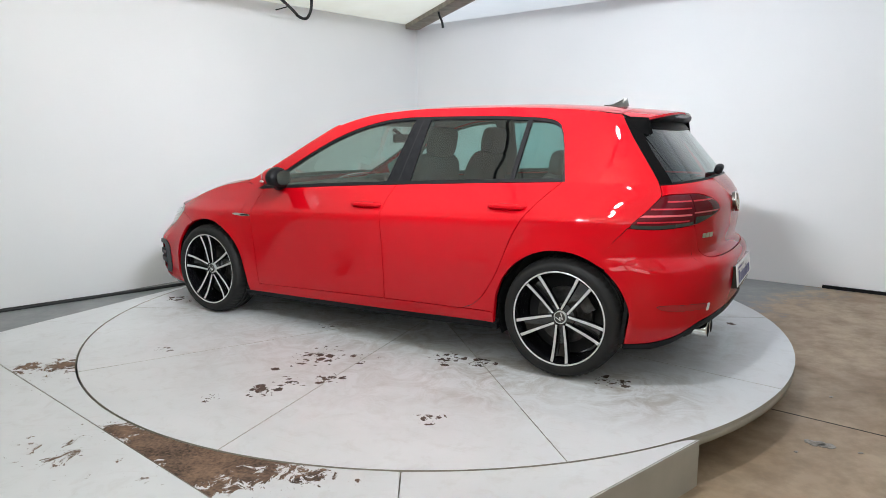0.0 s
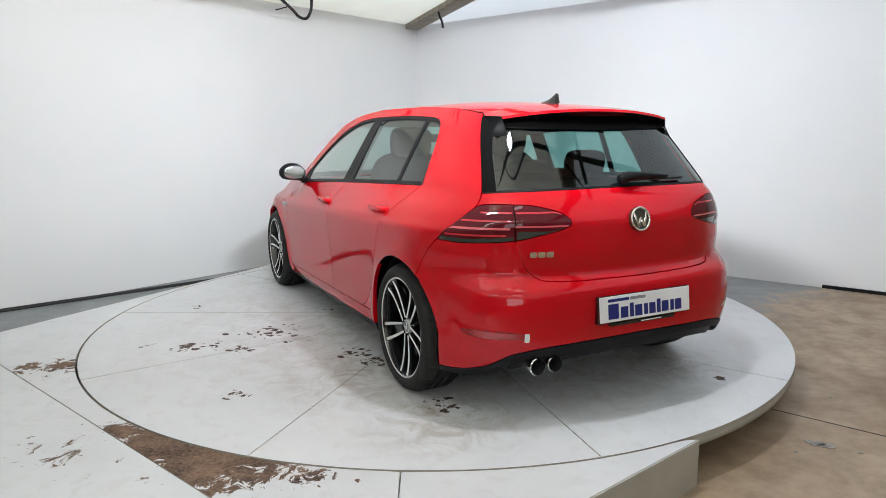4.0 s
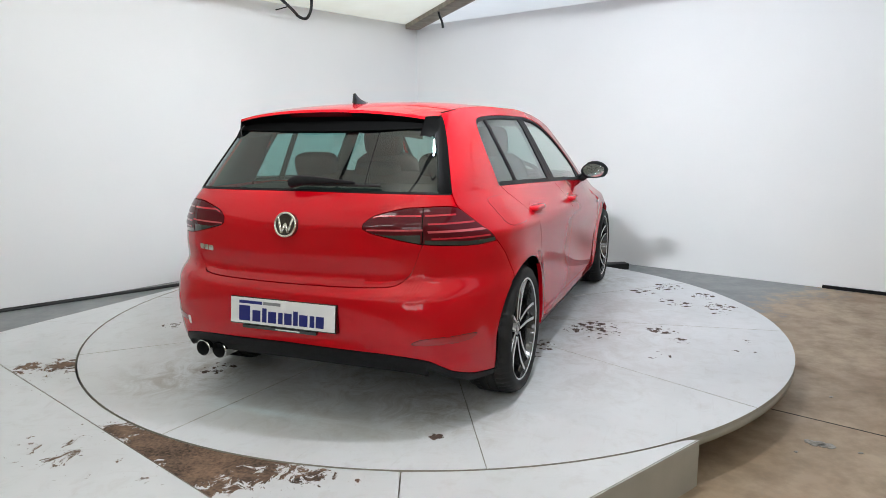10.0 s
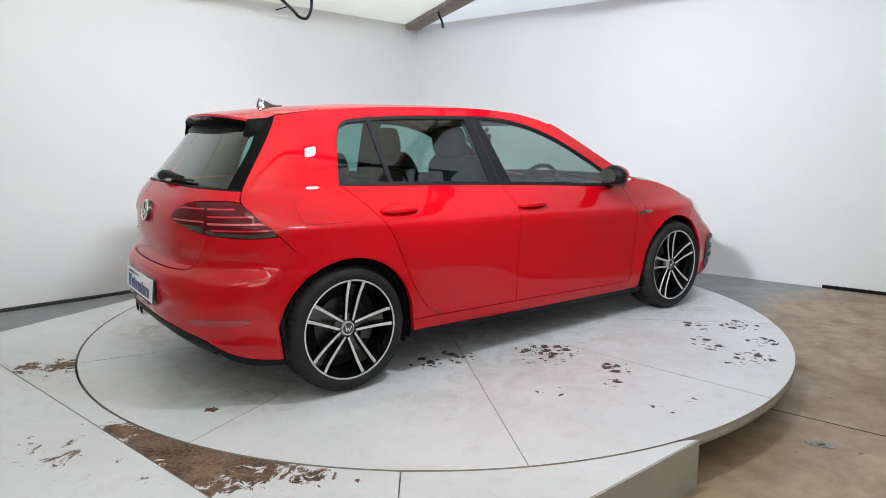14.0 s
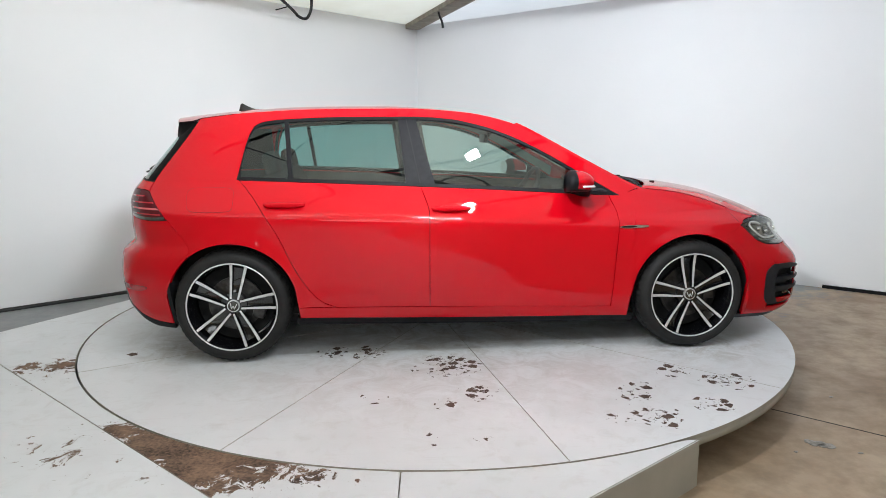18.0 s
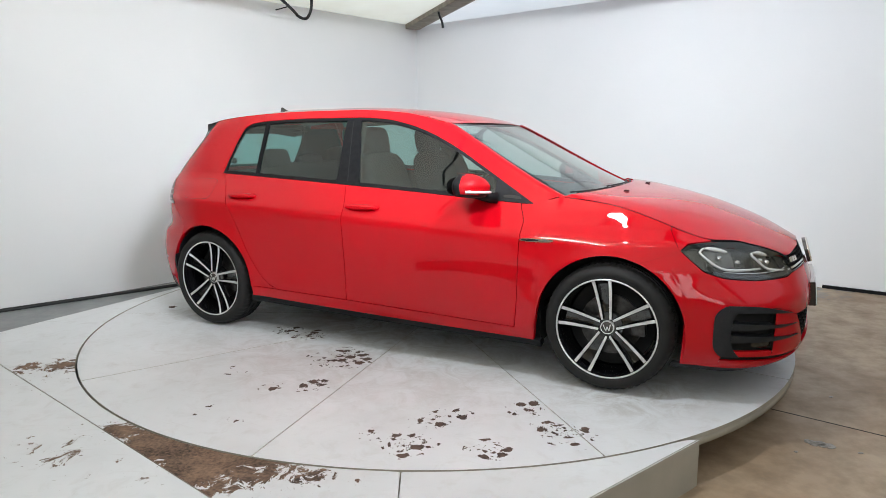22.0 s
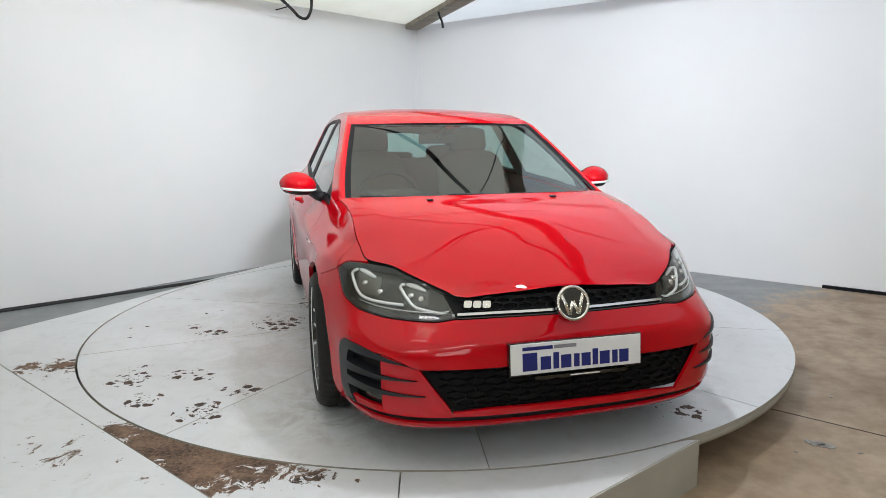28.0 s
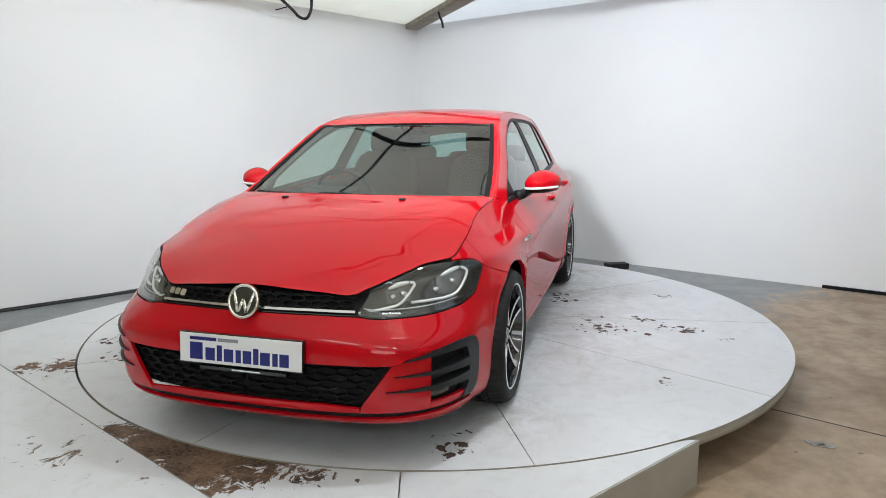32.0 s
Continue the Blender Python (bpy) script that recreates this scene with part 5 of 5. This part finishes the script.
        for i in range(8):
            for j in range(2):
                bm.faces.new((rows[i][j], rows[i][j + 1], rows[i + 1][j + 1], rows[i + 1][j]))
        bmesh.ops.recalc_face_normals(bm, faces=bm.faces[:])
        finish("spoke_web", bm, GLOSS_BLACK, wheel)
        a = base + math.radians(36)
        m = Matrix.Translation((0.056 * math.cos(a), 0, 0.056 * math.sin(a)))
        bm = disc(0.0105, -0.03, -0.012, 12)
        bm.transform(m)
        finish("wheel_bolt", bm, GLOSS_BLACK, wheel)
    finish("hub", disc(0.072, -0.06, -0.014, 40), GLOSS_BLACK, wheel)
    finish("cap_ring", disc(0.0335, -0.02, 0.003, 40), SILVER, wheel, "silver ring of the hub cap")
    finish("hub_cap", disc(0.0290, -0.02, 0.0045, 40), BADGE_DARK, wheel, "dark hub cap with a silver zigzag")
    finish("cap_mark", zigzag(0.0250, 0.0052, 0.0042), SILVER, wheel)
    finish("brake_disc", disc(0.150, -0.085, -0.065, 48), STEEL, wheel, "bare steel brake disc")
    bm = box(-0.05, 0.05, -0.10, -0.045, 0.105, 0.172, Matrix.Rotation(math.radians(-95), 4, "Y"), 0.012)
    finish("brake_caliper", bm, STEEL, wheel, "grey brake caliper")
    finish("backing", disc(0.215, -0.125, -0.105, 40), DARK, wheel)
    return wheel


def zigzag(r, y, bar):
    """A plain zigzag of bars inside a circle of radius r."""
    bm = bmesh.new()
    pts = [(-0.72, 0.62), (-0.30, -0.66), (0.0, 0.12), (0.30, -0.66), (0.72, 0.62)]
    for (x0, z0), (x1, z1) in zip(pts, pts[1:]):
        d = Vector((x1 - x0, 0, z1 - z0)) * r
        m = Matrix.Translation((x0 * r, y, z0 * r)) @ Matrix.Rotation(-math.atan2(d.z, d.x), 4, "Y")
        add_box(bm, 0, d.length, -0.002, 0.0, -bar / 2, bar / 2, m)
    return bm


first_wheel = build_wheel()
first_wheel.parent = car
WHEELS = [(HUB_X, 1, 0.846, 8), (-HUB_X, 1, 0.834, 38), (HUB_X, -1, 0.850, 7.5), (-HUB_X, -1, 0.834, -10.8)]
for k, (hx, sd, hy, turn) in enumerate(WHEELS):
    m = pose(hx, sd * hy, 0.318, 0, 0, 0 if sd > 0 else 180) @ Matrix.Rotation(math.radians(turn), 4, "Y")
    if k == 0:
        first_wheel.matrix_basis = m
    else:
        copy_thing(first_wheel, m)
CAR_X, CAR_Y = 0.1017, -0.0707
SPIN_TABLE = (148.33, 131.98, 116.02, 100.23, 84.47, 68.23, 52.44, 36.36, 20.48, 4.62, -11.65, -27.59, -43.88, -59.97, -75.51, -90.98, -107.02)

# ---- arch liners, underbody and cabin ----
for hx in (HUB_X, -HUB_X):
    for sd in (1, -1):
        bm = bmesh.new()
        rows = []
        for k, y in enumerate((0.83, 0.76, 0.60, 0.50)):
            row = []
            for a in range(-22, 203, 6):
                r = ARCH_R + (0.012 if k else 0.0)
                x, z = hx + r * math.cos(math.radians(a)), HUB_Z + r * math.sin(math.radians(a))
                w = min(y, hull(u_at_x(x, z), z).y - 0.016) if k == 0 else min(y, hull(u_at_x(x, z), z).y - 0.05)
                row.append(bm.verts.new((x, sd * w, z)))
            rows.append(row)
        for r0, r1 in zip(rows, rows[1:]):
            for i in range(len(r0) - 1):
                bm.faces.new((r0[i], r0[i + 1], r1[i + 1], r1[i]))
        last = rows[-1]
        bm.faces.new(last)
        bmesh.ops.recalc_face_normals(bm, faces=bm.faces[:])
        finish("arch_liner", bm, BLACK_RUBBER, car, "black wheel arch liner")


def tray(name, material, rows, label=""):
    """A shell through rows of points, mirrored across the car's middle."""
    bm = bmesh.new()
    vs = [[bm.verts.new(p) for p in r] for r in rows]
    for r0, r1 in zip(vs, vs[1:]):
        for i in range(len(r0) - 1):
            bm.faces.new((r0[i], r0[i + 1], r1[i + 1], r1[i]))
    bmesh.ops.recalc_face_normals(bm, faces=bm.faces[:])
    return finish(name, bm, material, car, label)


def cross(x, *half):
    """A row across the car at x from (y, z) knots of one side."""
    left = [Vector((x, y, z)) for y, z in half]
    return left + [Vector((x, -y, z)) for y, z in half[::-1] if y > 0]


tray("underbody", BLACK_RUBBER, [cross(x, (w, 0.34), (w, z + 0.01), (0, z)) for x, w, z in ((2.05, 0.40, 0.19), (1.86, 0.66, 0.18), (1.70, 0.50, 0.17), (0.96, 0.50, 0.17), (0.95, 0.78, 0.17), (-0.95, 0.78, 0.19), (-0.96, 0.50, 0.20), (-1.65, 0.50, 0.27), (-1.75, 0.55, 0.29), (-1.92, 0.45, 0.31))], "dark underbody")
tray("cabin_tub", CABIN, [cross(x, (w, t), (w - 0.03, 0.40), (0, 0.33)) for x, w, t in ((0.93, 0.70, 0.88), (0.60, 0.735, 0.90), (0.0, 0.745, 0.935), (-0.6, 0.735, 0.965), (-1.15, 0.71, 0.985), (-1.40, 0.68, 0.985), (-1.72, 0.60, 0.97), (-1.86, 0.50, 0.97))], "dark cabin floor and door linings")
tray("bulkhead", CABIN, [[Vector((0.95, -0.72, 0.35)), Vector((0.95, 0.72, 0.35))], [Vector((0.95, -0.72, 0.90)), Vector((0.95, 0.72, 0.90))]])
tray("headlining", LINER, [[Vector((x, roof_edge(x).y * t * 0.97, roof_edge(x).z - 0.028 + (roof_crown(x) - roof_edge(x).z) * (1 - abs(t) ** 2.4))) for t in (-1 + 2 * i / 16 for i in range(17))] for x in (-1.52, -1.2, -0.8, -0.4, 0.0, 0.26)], "pale grey headlining")
for sd in (1, -1):
    # inner faces of the pillars and rails
    tray("pillar_trim", LINER, [[Vector((x, sd * (hull(u_at_x(x, z), z).y - 0.028), z)) for z in (dlo_top(min(max(x, -1.28), 0.89)) + 0.004, roof_line(x) - 0.012)] for x in [0.86 - 2.06 * i / 40 for i in range(41)]], "pale pillar trim")
    tray("pillar_trim", CABIN, [[Vector((hull(u, z).x + 0.02, sd * (hull(u, z).y - 0.03), z)) for z in (1.0, 1.1, 1.2, 1.3)] for u in (-1.30, -1.40, -1.50, -1.60, -1.68)], "dark rear pillar trim")
    tray("door_post", CABIN, [[Vector((x - 0.15 * (z - 0.97), sd * (flank_y(x, z) - 0.03), z)) for z in (0.95, 1.05, 1.15, 1.25, 1.35)] for x in (-0.34, -0.19)], "dark door post")

# dashboard, steering wheel, mirror
dash = [cross(x, (0.70, z - 0.03), (0.45, z), (0, z)) for x, z in ((1.02, 0.90), (0.80, 0.925), (0.62, 0.905), (0.56, 0.86), (0.60, 0.62))]
tray("dashboard", CABIN, dash, "dark grey dashboard")
part("instrument_hood", box(0.55, 0.74, -0.52, -0.22, 0.89, 0.945, None, 0.02), CABIN, car)
ring = [Matrix.Translation((0.42, -0.37, 0.87)) @ Matrix.Rotation(math.radians(-66), 4, "Y") @ Vector((0.185 * math.cos(a), 0.185 * math.sin(a), 0)) for a in (2 * math.pi * i / 28 for i in range(28))]
part("steering_wheel", tube(ring, 0.015, 8, closed=True), TRIM, car, "black steering wheel")
part("steering_hub", box(0.41, 0.46, -0.44, -0.30, 0.83, 0.90, None, 0.015), TRIM, car)
part("rear_view_mirror", box(0.20, 0.225, -0.125, 0.125, 1.195, 1.255, pose(0, 0, 0, 0, 0, 0), 0.010), TRIM, car, "black rear-view mirror")
part("mirror_stem", tube([(0.225, 0, 1.235), (0.26, 0, 1.262), (0.30, 0, 1.29)], 0.014, 8), TRIM, car)


def cushion(name, x, y, z, sx, sy, sz, lean=0.0, parent=None, label=""):
    """A soft block, rounded all over."""
    bm = bmesh.new()
    bmesh.ops.create_cube(bm, size=1.0)
    bmesh.ops.subdivide_edges(bm, edges=bm.edges[:], cuts=5, use_grid_fill=True)
    for v in bm.verts:
        c = v.co * 2
        p = 4.0
        k = (abs(c.x) ** p + abs(c.y) ** p + abs(c.z) ** p) ** (1 / p)
        v.co = Vector((c.x / k * sx / 2, c.y / k * sy / 2, c.z / k * sz / 2))
    bm.transform(pose(x, y, z, 0, lean, 0))
    return part(name, bm, CABIN, parent or car, label)


for sy in (0.36, -0.36):
    cushion("seat_base", 0.10, sy, 0.56, 0.52, 0.50, 0.18)
    cushion("seat_back", -0.22, sy, 0.84, 0.15, 0.50, 0.62, -16)
    cushion("headrest", -0.325, sy, 1.205, 0.10, 0.27, 0.19, -10, label="dark cloth headrest")
    for dy in (-0.06, 0.06):
        part("headrest_post", tube([(-0.295, sy + dy, 1.08), (-0.315, sy + dy, 1.16)], 0.006, 6), CHROME, car)
cushion("rear_seat_base", -0.75, 0, 0.55, 0.5, 1.30, 0.20)
cushion("rear_seat_back", -1.06, 0, 0.82, 0.16, 1.30, 0.50, -20)
for sy in (0.38, 0.0, -0.38):
    cushion("rear_headrest", -1.135, sy, 1.085 if sy else 1.06, 0.09, 0.26, 0.15 if sy else 0.10, -12, label="dark cloth headrest")
tray("parcel_shelf", CABIN, [[Vector((-1.20, y, 1.0)) for y in (-0.62, 0, 0.62)], [Vector((-1.72, y * 0.92, 0.99)) for y in (-0.62, 0, 0.62)]], "dark parcel shelf")

# ---- door mirrors ----
for sd in (1, -1):
    bm = bmesh.new()
    bmesh.ops.create_uvsphere(bm, u_segments=28, v_segments=18, radius=1.0)
    for v in bm.verts:
        c = v.co.copy()
        x = c.x * (0.125 if c.x > 0 else 0.055)
        taper = 1 - 0.16 * max(c.y, 0) ** 2
        q = Vector((x * taper, c.y * 0.100, (c.z * 0.070 if c.z > 0 else -0.052 * min(1.0, -1.5 * c.z)) * taper))
        if abs(c.y) > 0 and c.y < -0.6:
            q.z *= 0.92
        v.co = Vector((0.575 + q.x - 0.03 * c.y * 0.5, 0.900 + q.y, 0.985 + q.z + 0.006 * c.y))
        v.co.y *= sd
    low = [f for f in bm.faces if f.calc_center_median().z < 0.962]
    for f in bm.faces:
        z = f.calc_center_median().z
        f.material_index = 1 if z < 0.955 else 0
        if f.calc_center_median().x < 0.588:
            f.material_index = 1
    bmesh.ops.recalc_face_normals(bm, faces=bm.faces[:])
    mirror = finish("door_mirror", bm, [RED, TRIM], car, "red door mirror with a black underside")
    arc_pts = []
    for i in range(15):
        a = math.radians(-84 + 150 * i / 14)
        arc_pts.append(Vector((0.578 + 0.123 * math.cos(a) - 0.015 * math.sin(a), sd * (0.900 + 0.097 * math.sin(a)), 0.962 + 0.006 * math.sin(a))))
    part("indicator_strip", tube(arc_pts, 0.0065, 8), LAMP_SILVER, mirror, "clear indicator strip")
    part("mirror_arm", tube([(0.60, sd * 0.825, 0.945), (0.655, sd * 0.80, 0.925), (0.70, sd * 0.775, 0.922)], [0.028, 0.026, 0.03], 12), TRIM, mirror, "black mirror arm")
    bm = bmesh.new()
    bmesh.ops.create_circle(bm, cap_ends=True, segments=28, radius=1.0)
    for v in bm.verts:
        c = v.co.copy()
        v.co = Vector((0.518 - 0.014 * c.x, sd * (0.902 + 0.076 * c.x), 0.989 + 0.046 * math.copysign(abs(c.y) ** 0.75, c.y)))
    finish("mirror_glass", bm, CHROME, mirror, "mirror glass")

    # ---- door handles ----
    for hx, hz in ((-1.010, 0.880), (-0.095, 0.848)):
        bm = bmesh.new()
        rows = []
        for i in range(17):
            t = -1 + i / 8
            x = hx + 0.112 * t
            out = 0.032 * (1 - abs(t) ** 5) ** 0.5 + 0.004
            h = 0.0155 * (1 - 0.25 * t * t) * (1 - 0.35 * abs(t) ** 6)
            y = flank_y(x, hz)
            rows.append([bm.verts.new((x, sd * (y + yy), hz + zz)) for yy, zz in ((-0.01, h), (out * 0.72, h), (out, h * 0.45), (out, -h * 0.45), (out * 0.72, -h), (out * 0.45, -h), (out * 0.45, h * 0.2))])
        for r0, r1 in zip(rows, rows[1:]):
            for k in range(6):
                bm.faces.new((r0[k], r0[k + 1], r1[k + 1], r1[k]))
        bm.faces.new(rows[0])
        bm.faces.new(rows[-1])
        bmesh.ops.recalc_face_normals(bm, faces=bm.faces[:])
        finish("door_handle", bm, RED, car, "red door handle")
        patch("handle_recess", RED, car, hx, hz + 0.002, 0.085, 0.030, 0.0012, 2.2, (sd,), thick=0.003, dome=-0.004)

# ---- side badges on the wings ----
patch("wing_badge", CHROME, car, 0.952, 0.729, 0.088, 0.0085, 0.004, 2.4, lean=0.6, label="slim chrome wing badge")
patch("wing_badge_inset", TRIM, car, 0.918, 0.729, 0.045, 0.0050, 0.0052, 3.0, lean=0.6)


# ---- badges, plates, model letters as plain blocks ----
def badge(name, x, z, r, out, tilt):
    """A round chrome badge with a plain zigzag, facing along x."""
    m = pose(x, 0, z, 0, tilt, 0) @ pose(0, 0, 0, 0, 0, -90 if out > 0 else 90)
    base = disc(r, -0.012, 0.004, 48)
    base.transform(m)
    ob = finish(name, base, BADGE_DARK, car, "round dark badge with a chrome ring")
    ring = [m @ Vector((r * 0.90 * math.cos(a), 0.005, r * 0.90 * math.sin(a))) for a in (2 * math.pi * i / 48 for i in range(48))]
    part("badge_ring", tube(ring, r * 0.095, 8, closed=True), BADGE_CHROME, ob, "chrome ring")
    zz = zigzag(r * 0.92, 0.0075, r * 0.19)
    zz.transform(m)
    finish("badge_mark", zz, BADGE_CHROME, ob, "plain chrome zigzag")
    return ob


badge("nose_badge", 2.170, 0.636, 0.067, 1, -17)
badge("tail_badge", -2.010, 0.880, 0.056, -1, 12)


def blocks(parent, origin, right, up, spans, h0, h1, depth, material, name):
    """Plain upright blocks in a row: spans of (start, width, height) along right."""
    n = right.cross(up).normalized()
    for s, w, h in spans:
        bm = bmesh.new()
        vs = []
        for dz in (0.0, depth):
            for a, b in ((s, h0), (s + w, h0), (s + w, h0 + (h1 - h0) * h), (s, h0 + (h1 - h0) * h)):
                vs.append(bm.verts.new(origin + right * a + up * b + n * dz))
        for f in ((0, 1, 2, 3), (4, 5, 6, 7), (0, 1, 5, 4), (1, 2, 6, 5), (2, 3, 7, 6), (3, 0, 4, 7)):
            bm.faces.new([vs[i] for i in f])
        bmesh.ops.recalc_face_normals(bm, faces=bm.faces[:])
        part(name, bm, material, parent, smooth=False)


def number_plate(name, x, z0, z1, out, lean):
    """A white show plate with its dark surround; the wordmark is a row of plain bars."""
    right = Vector((0, out, 0))
    up = Vector((lean, 0, 1)).normalized()
    c = Vector((x, 0, (z0 + z1) / 2))
    h = (z1 - z0) / 2
    n = right.cross(up).normalized()
    m = Matrix((right, up, n)).transposed().to_4x4()
    m.translation = c
    holder = part(name, box(-0.266, 0.266, -h - 0.006, h + 0.004, -0.03, 0.004, m, 0.004), GLOSS_BLACK, car, "white show plate in a black holder", smooth=False)
    part("plate_face", box(-0.261, 0.261, -h, h, 0.004, 0.0085, m, 0.002), PLATE_WHITE, holder, "white plate with dark blue bars", smooth=False)
    o = c + n * 0.0088
    widths = [(0.0, 0.056, 1.0), (0.064, 0.040, 0.74), (0.110, 0.022, 0.92), (0.138, 0.040, 0.74), (0.185, 0.022, 0.74), (0.213, 0.036, 0.74), (0.254, 0.022, 0.92), (0.281, 0.040, 0.74), (0.328, 0.022, 0.74), (0.355, 0.038, 0.74)]
    blocks(holder, o, right, up, [(-0.216 + s * 1.09, w * 1.02, k) for s, w, k in widths], -0.044, 0.022, 0.0006, BLUE_INK, "wordmark_bar")
    blocks(holder, o, right, up, [(-0.216, 0.118, 1)], 0.031, 0.044, 0.0006, BLUE_INK, "small_bar")
    blocks(holder, o, right, up, [(-0.092, 0.088, 1)], 0.031, 0.044, 0.0006, GREY_INK, "small_bar")
    return holder


number_plate("front_plate", 2.214, 0.397, 0.510, 1, -0.09)
number_plate("rear_plate", -2.066, 0.448, 0.560, -1, 0.11)
part("plate_tag", box(-2.078, -2.06, -0.17, 0.20, 0.428, 0.441), GLOSS_BLACK, car, smooth=False)
part("plate_tag", box(2.19, 2.232, -0.17, 0.20, 0.376, 0.389), GLOSS_BLACK, car, smooth=False)
part("tag_writing", box(2.2318, 2.2325, -0.03, 0.09, 0.380, 0.385), PLATE_WHITE, car, smooth=False)
part("tag_writing", box(-2.0786, -2.0778, -0.09, 0.03, 0.432, 0.437), PLATE_WHITE, car, smooth=False)


def letter_blocks(uz, sd, h, lift, size):
    """Three plain chrome blocks, a model badge."""
    for k in range(3):
        u = uz[0] + (uz[1] - uz[0]) * (k + 0.5) / 3
        patch("model_badge", BADGE_CHROME, car, u, uz[2], size, h / 2, lift, 5.0, (sd,), thick=0.006, seg=20, rings=2, label="chrome badge block")


letter_blocks((-1.945, -2.030, 0.749), 1, 0.024, 0.005, 0.0125)
letter_blocks((2.068, 2.148, 0.639), -1, 0.024, 0.002, 0.0115)

patch("sticker", PLATE_WHITE, car, -1.905, 0.405, 0.010, 0.020, 0.002, 5.0, (1,), "small white paper sticker", rings=2, seg=16, thick=0.002)
for u, z in ((-2.12, 0.50), (-1.80, 0.505)):
    patch("parking_sensor", RED, car, u, z, 0.012, 0.012, 0.0015, 2.0, rings=2, seg=16, thick=0.003)
for u, z in ((1.66, 0.50), (2.10, 0.50)):
    patch("parking_sensor", RED, car, u, z, 0.012, 0.012, 0.0015, 2.0, rings=2, seg=16, thick=0.003)

# ---- exhaust, aerial, wipers, nozzles ----
for y in (0.512, 0.420):
    bm = bmesh.new()
    rings = lathe(bm, [(0.036, 0.0), (0.0400, 0.004), (0.0400, 0.16), (0.030, 0.20)], 28)
    bm.transform(pose(-1.985, y, 0.268, 0, 0, -90))
    bmesh.ops.recalc_face_normals(bm, faces=bm.faces[:])
    tip = finish("exhaust_tip", bm, CHROME, car, "round chrome exhaust tip")
    bm = bmesh.new()
    lathe(bm, [(0.0365, 0.0), (0.0350, 0.02), (0.033, 0.12), (0.0005, 0.121)], 28)
    bm.transform(pose(-1.9845, y, 0.268, 0, 0, -90))
    finish("exhaust_bore", bm, DARK, tip)
part("exhaust_pipe", tube([(-1.80, 0.466, 0.27), (-1.55, 0.45, 0.25), (-1.2, 0.2, 0.24)], 0.04, 12), STEEL, car, "steel exhaust pipe")

bm = bmesh.new()
rows = []
for i in range(13):
    t = i / 12
    x = -1.245 - 0.13 * t
    h = 0.006 + 0.062 * max(0.0, (t - 0.12) / 0.88) ** 1.6 if t < 0.90 else 0.052 * (1 - t) / 0.1 + 0.004
    w = 0.020 * math.sin(math.pi * (0.1 + 0.85 * t)) + 0.004
    zb = roof_crown(x) - 0.004
    sh = -0.018 * t
    rows.append([bm.verts.new(p) for p in ((x, w, zb), (x, w * 0.8, zb + min(h, 0.014)), (x + sh, 0.003, zb + h + 0.006), (x + sh, -0.003, zb + h + 0.006), (x, -w * 0.8, zb + min(h, 0.014)), (x, -w, zb))])
for r0, r1 in zip(rows, rows[1:]):
    for k in range(5):
        bm.faces.new((r0[k], r0[k + 1], r1[k + 1], r1[k]))
bm.faces.new(rows[0])
bm.faces.new(rows[-1])
bmesh.ops.recalc_face_normals(bm, faces=bm.faces[:])
finish("roof_aerial", bm, GLOSS_BLACK, car, "dark shark-fin roof aerial")


def glass_point(y, z, lift):
    """A point on the rear window."""
    u = u_at_y(abs(y), z, False)
    p = hull(u, z) + outward(u, z) * lift
    return Vector((p.x, math.copysign(p.y, y) if y else 0.0, p.z))


arm = [glass_point(y, z, k) for y, z, k in ((0.035, 1.028, 0.03), (-0.01, 1.036, 0.036), (-0.10, 1.040, 0.034), (-0.20, 1.040, 0.028), (-0.27, 1.040, 0.022))]
part("rear_wiper", tube(catmull(arm, 4), [0.022, 0.023, 0.024, 0.024, 0.024, 0.023, 0.021, 0.019, 0.017, 0.015, 0.013, 0.011, 0.010, 0.009, 0.008, 0.007, 0.006], 10), TRIM, car, "black rear wiper arm")
blade = [glass_point(y, 1.036, 0.012) for y in (0.02, -0.1, -0.2, -0.3, -0.38)]
part("rear_wiper_blade", tube(catmull(blade, 3), 0.006, 6), BLACK_RUBBER, car)
for pts in ([(1.045, 0.80), (1.04, 0.40), (1.032, 0.05), (1.025, -0.25)], [(1.045, 0.10), (1.04, -0.25), (1.035, -0.60), (1.025, -0.86)]):
    line = [screen_point(x, t, 0.010) for x, t in pts]
    part("wiper", tube(catmull(line, 5), 0.0055, 8), TRIM, car, "black windscreen wiper")
    line = [screen_point(x - 0.022, t - 0.03, 0.007) for x, t in pts]
    part("wiper_blade", tube(catmull(line, 5), 0.0045, 6), BLACK_RUBBER, car)
for t in (0.45, -0.45):
    x = 1.25
    p = hood_edge(x)
    q = bonnet_point(x, t)
    part("washer_nozzle", box(q.x - 0.015, q.x + 0.012, q.y - 0.014, q.y + 0.014, q.z - 0.004, q.z + 0.008, None, 0.004), TRIM, car)

def spin(t):
    """The turntable's angle at t seconds, degrees."""
    return SPIN_TABLE[round(t / 2)]


def motions():
    times = [2.0 * i for i in range(17)]
    walk(turntable, [(t, pose(0, 0, 0, 0, 0, spin(t))) for t in times])
    walk(car, [(t, pose(0, 0, 0, 0, 0, spin(t)) @ pose(CAR_X, CAR_Y, 0)) for t in times])


motions()
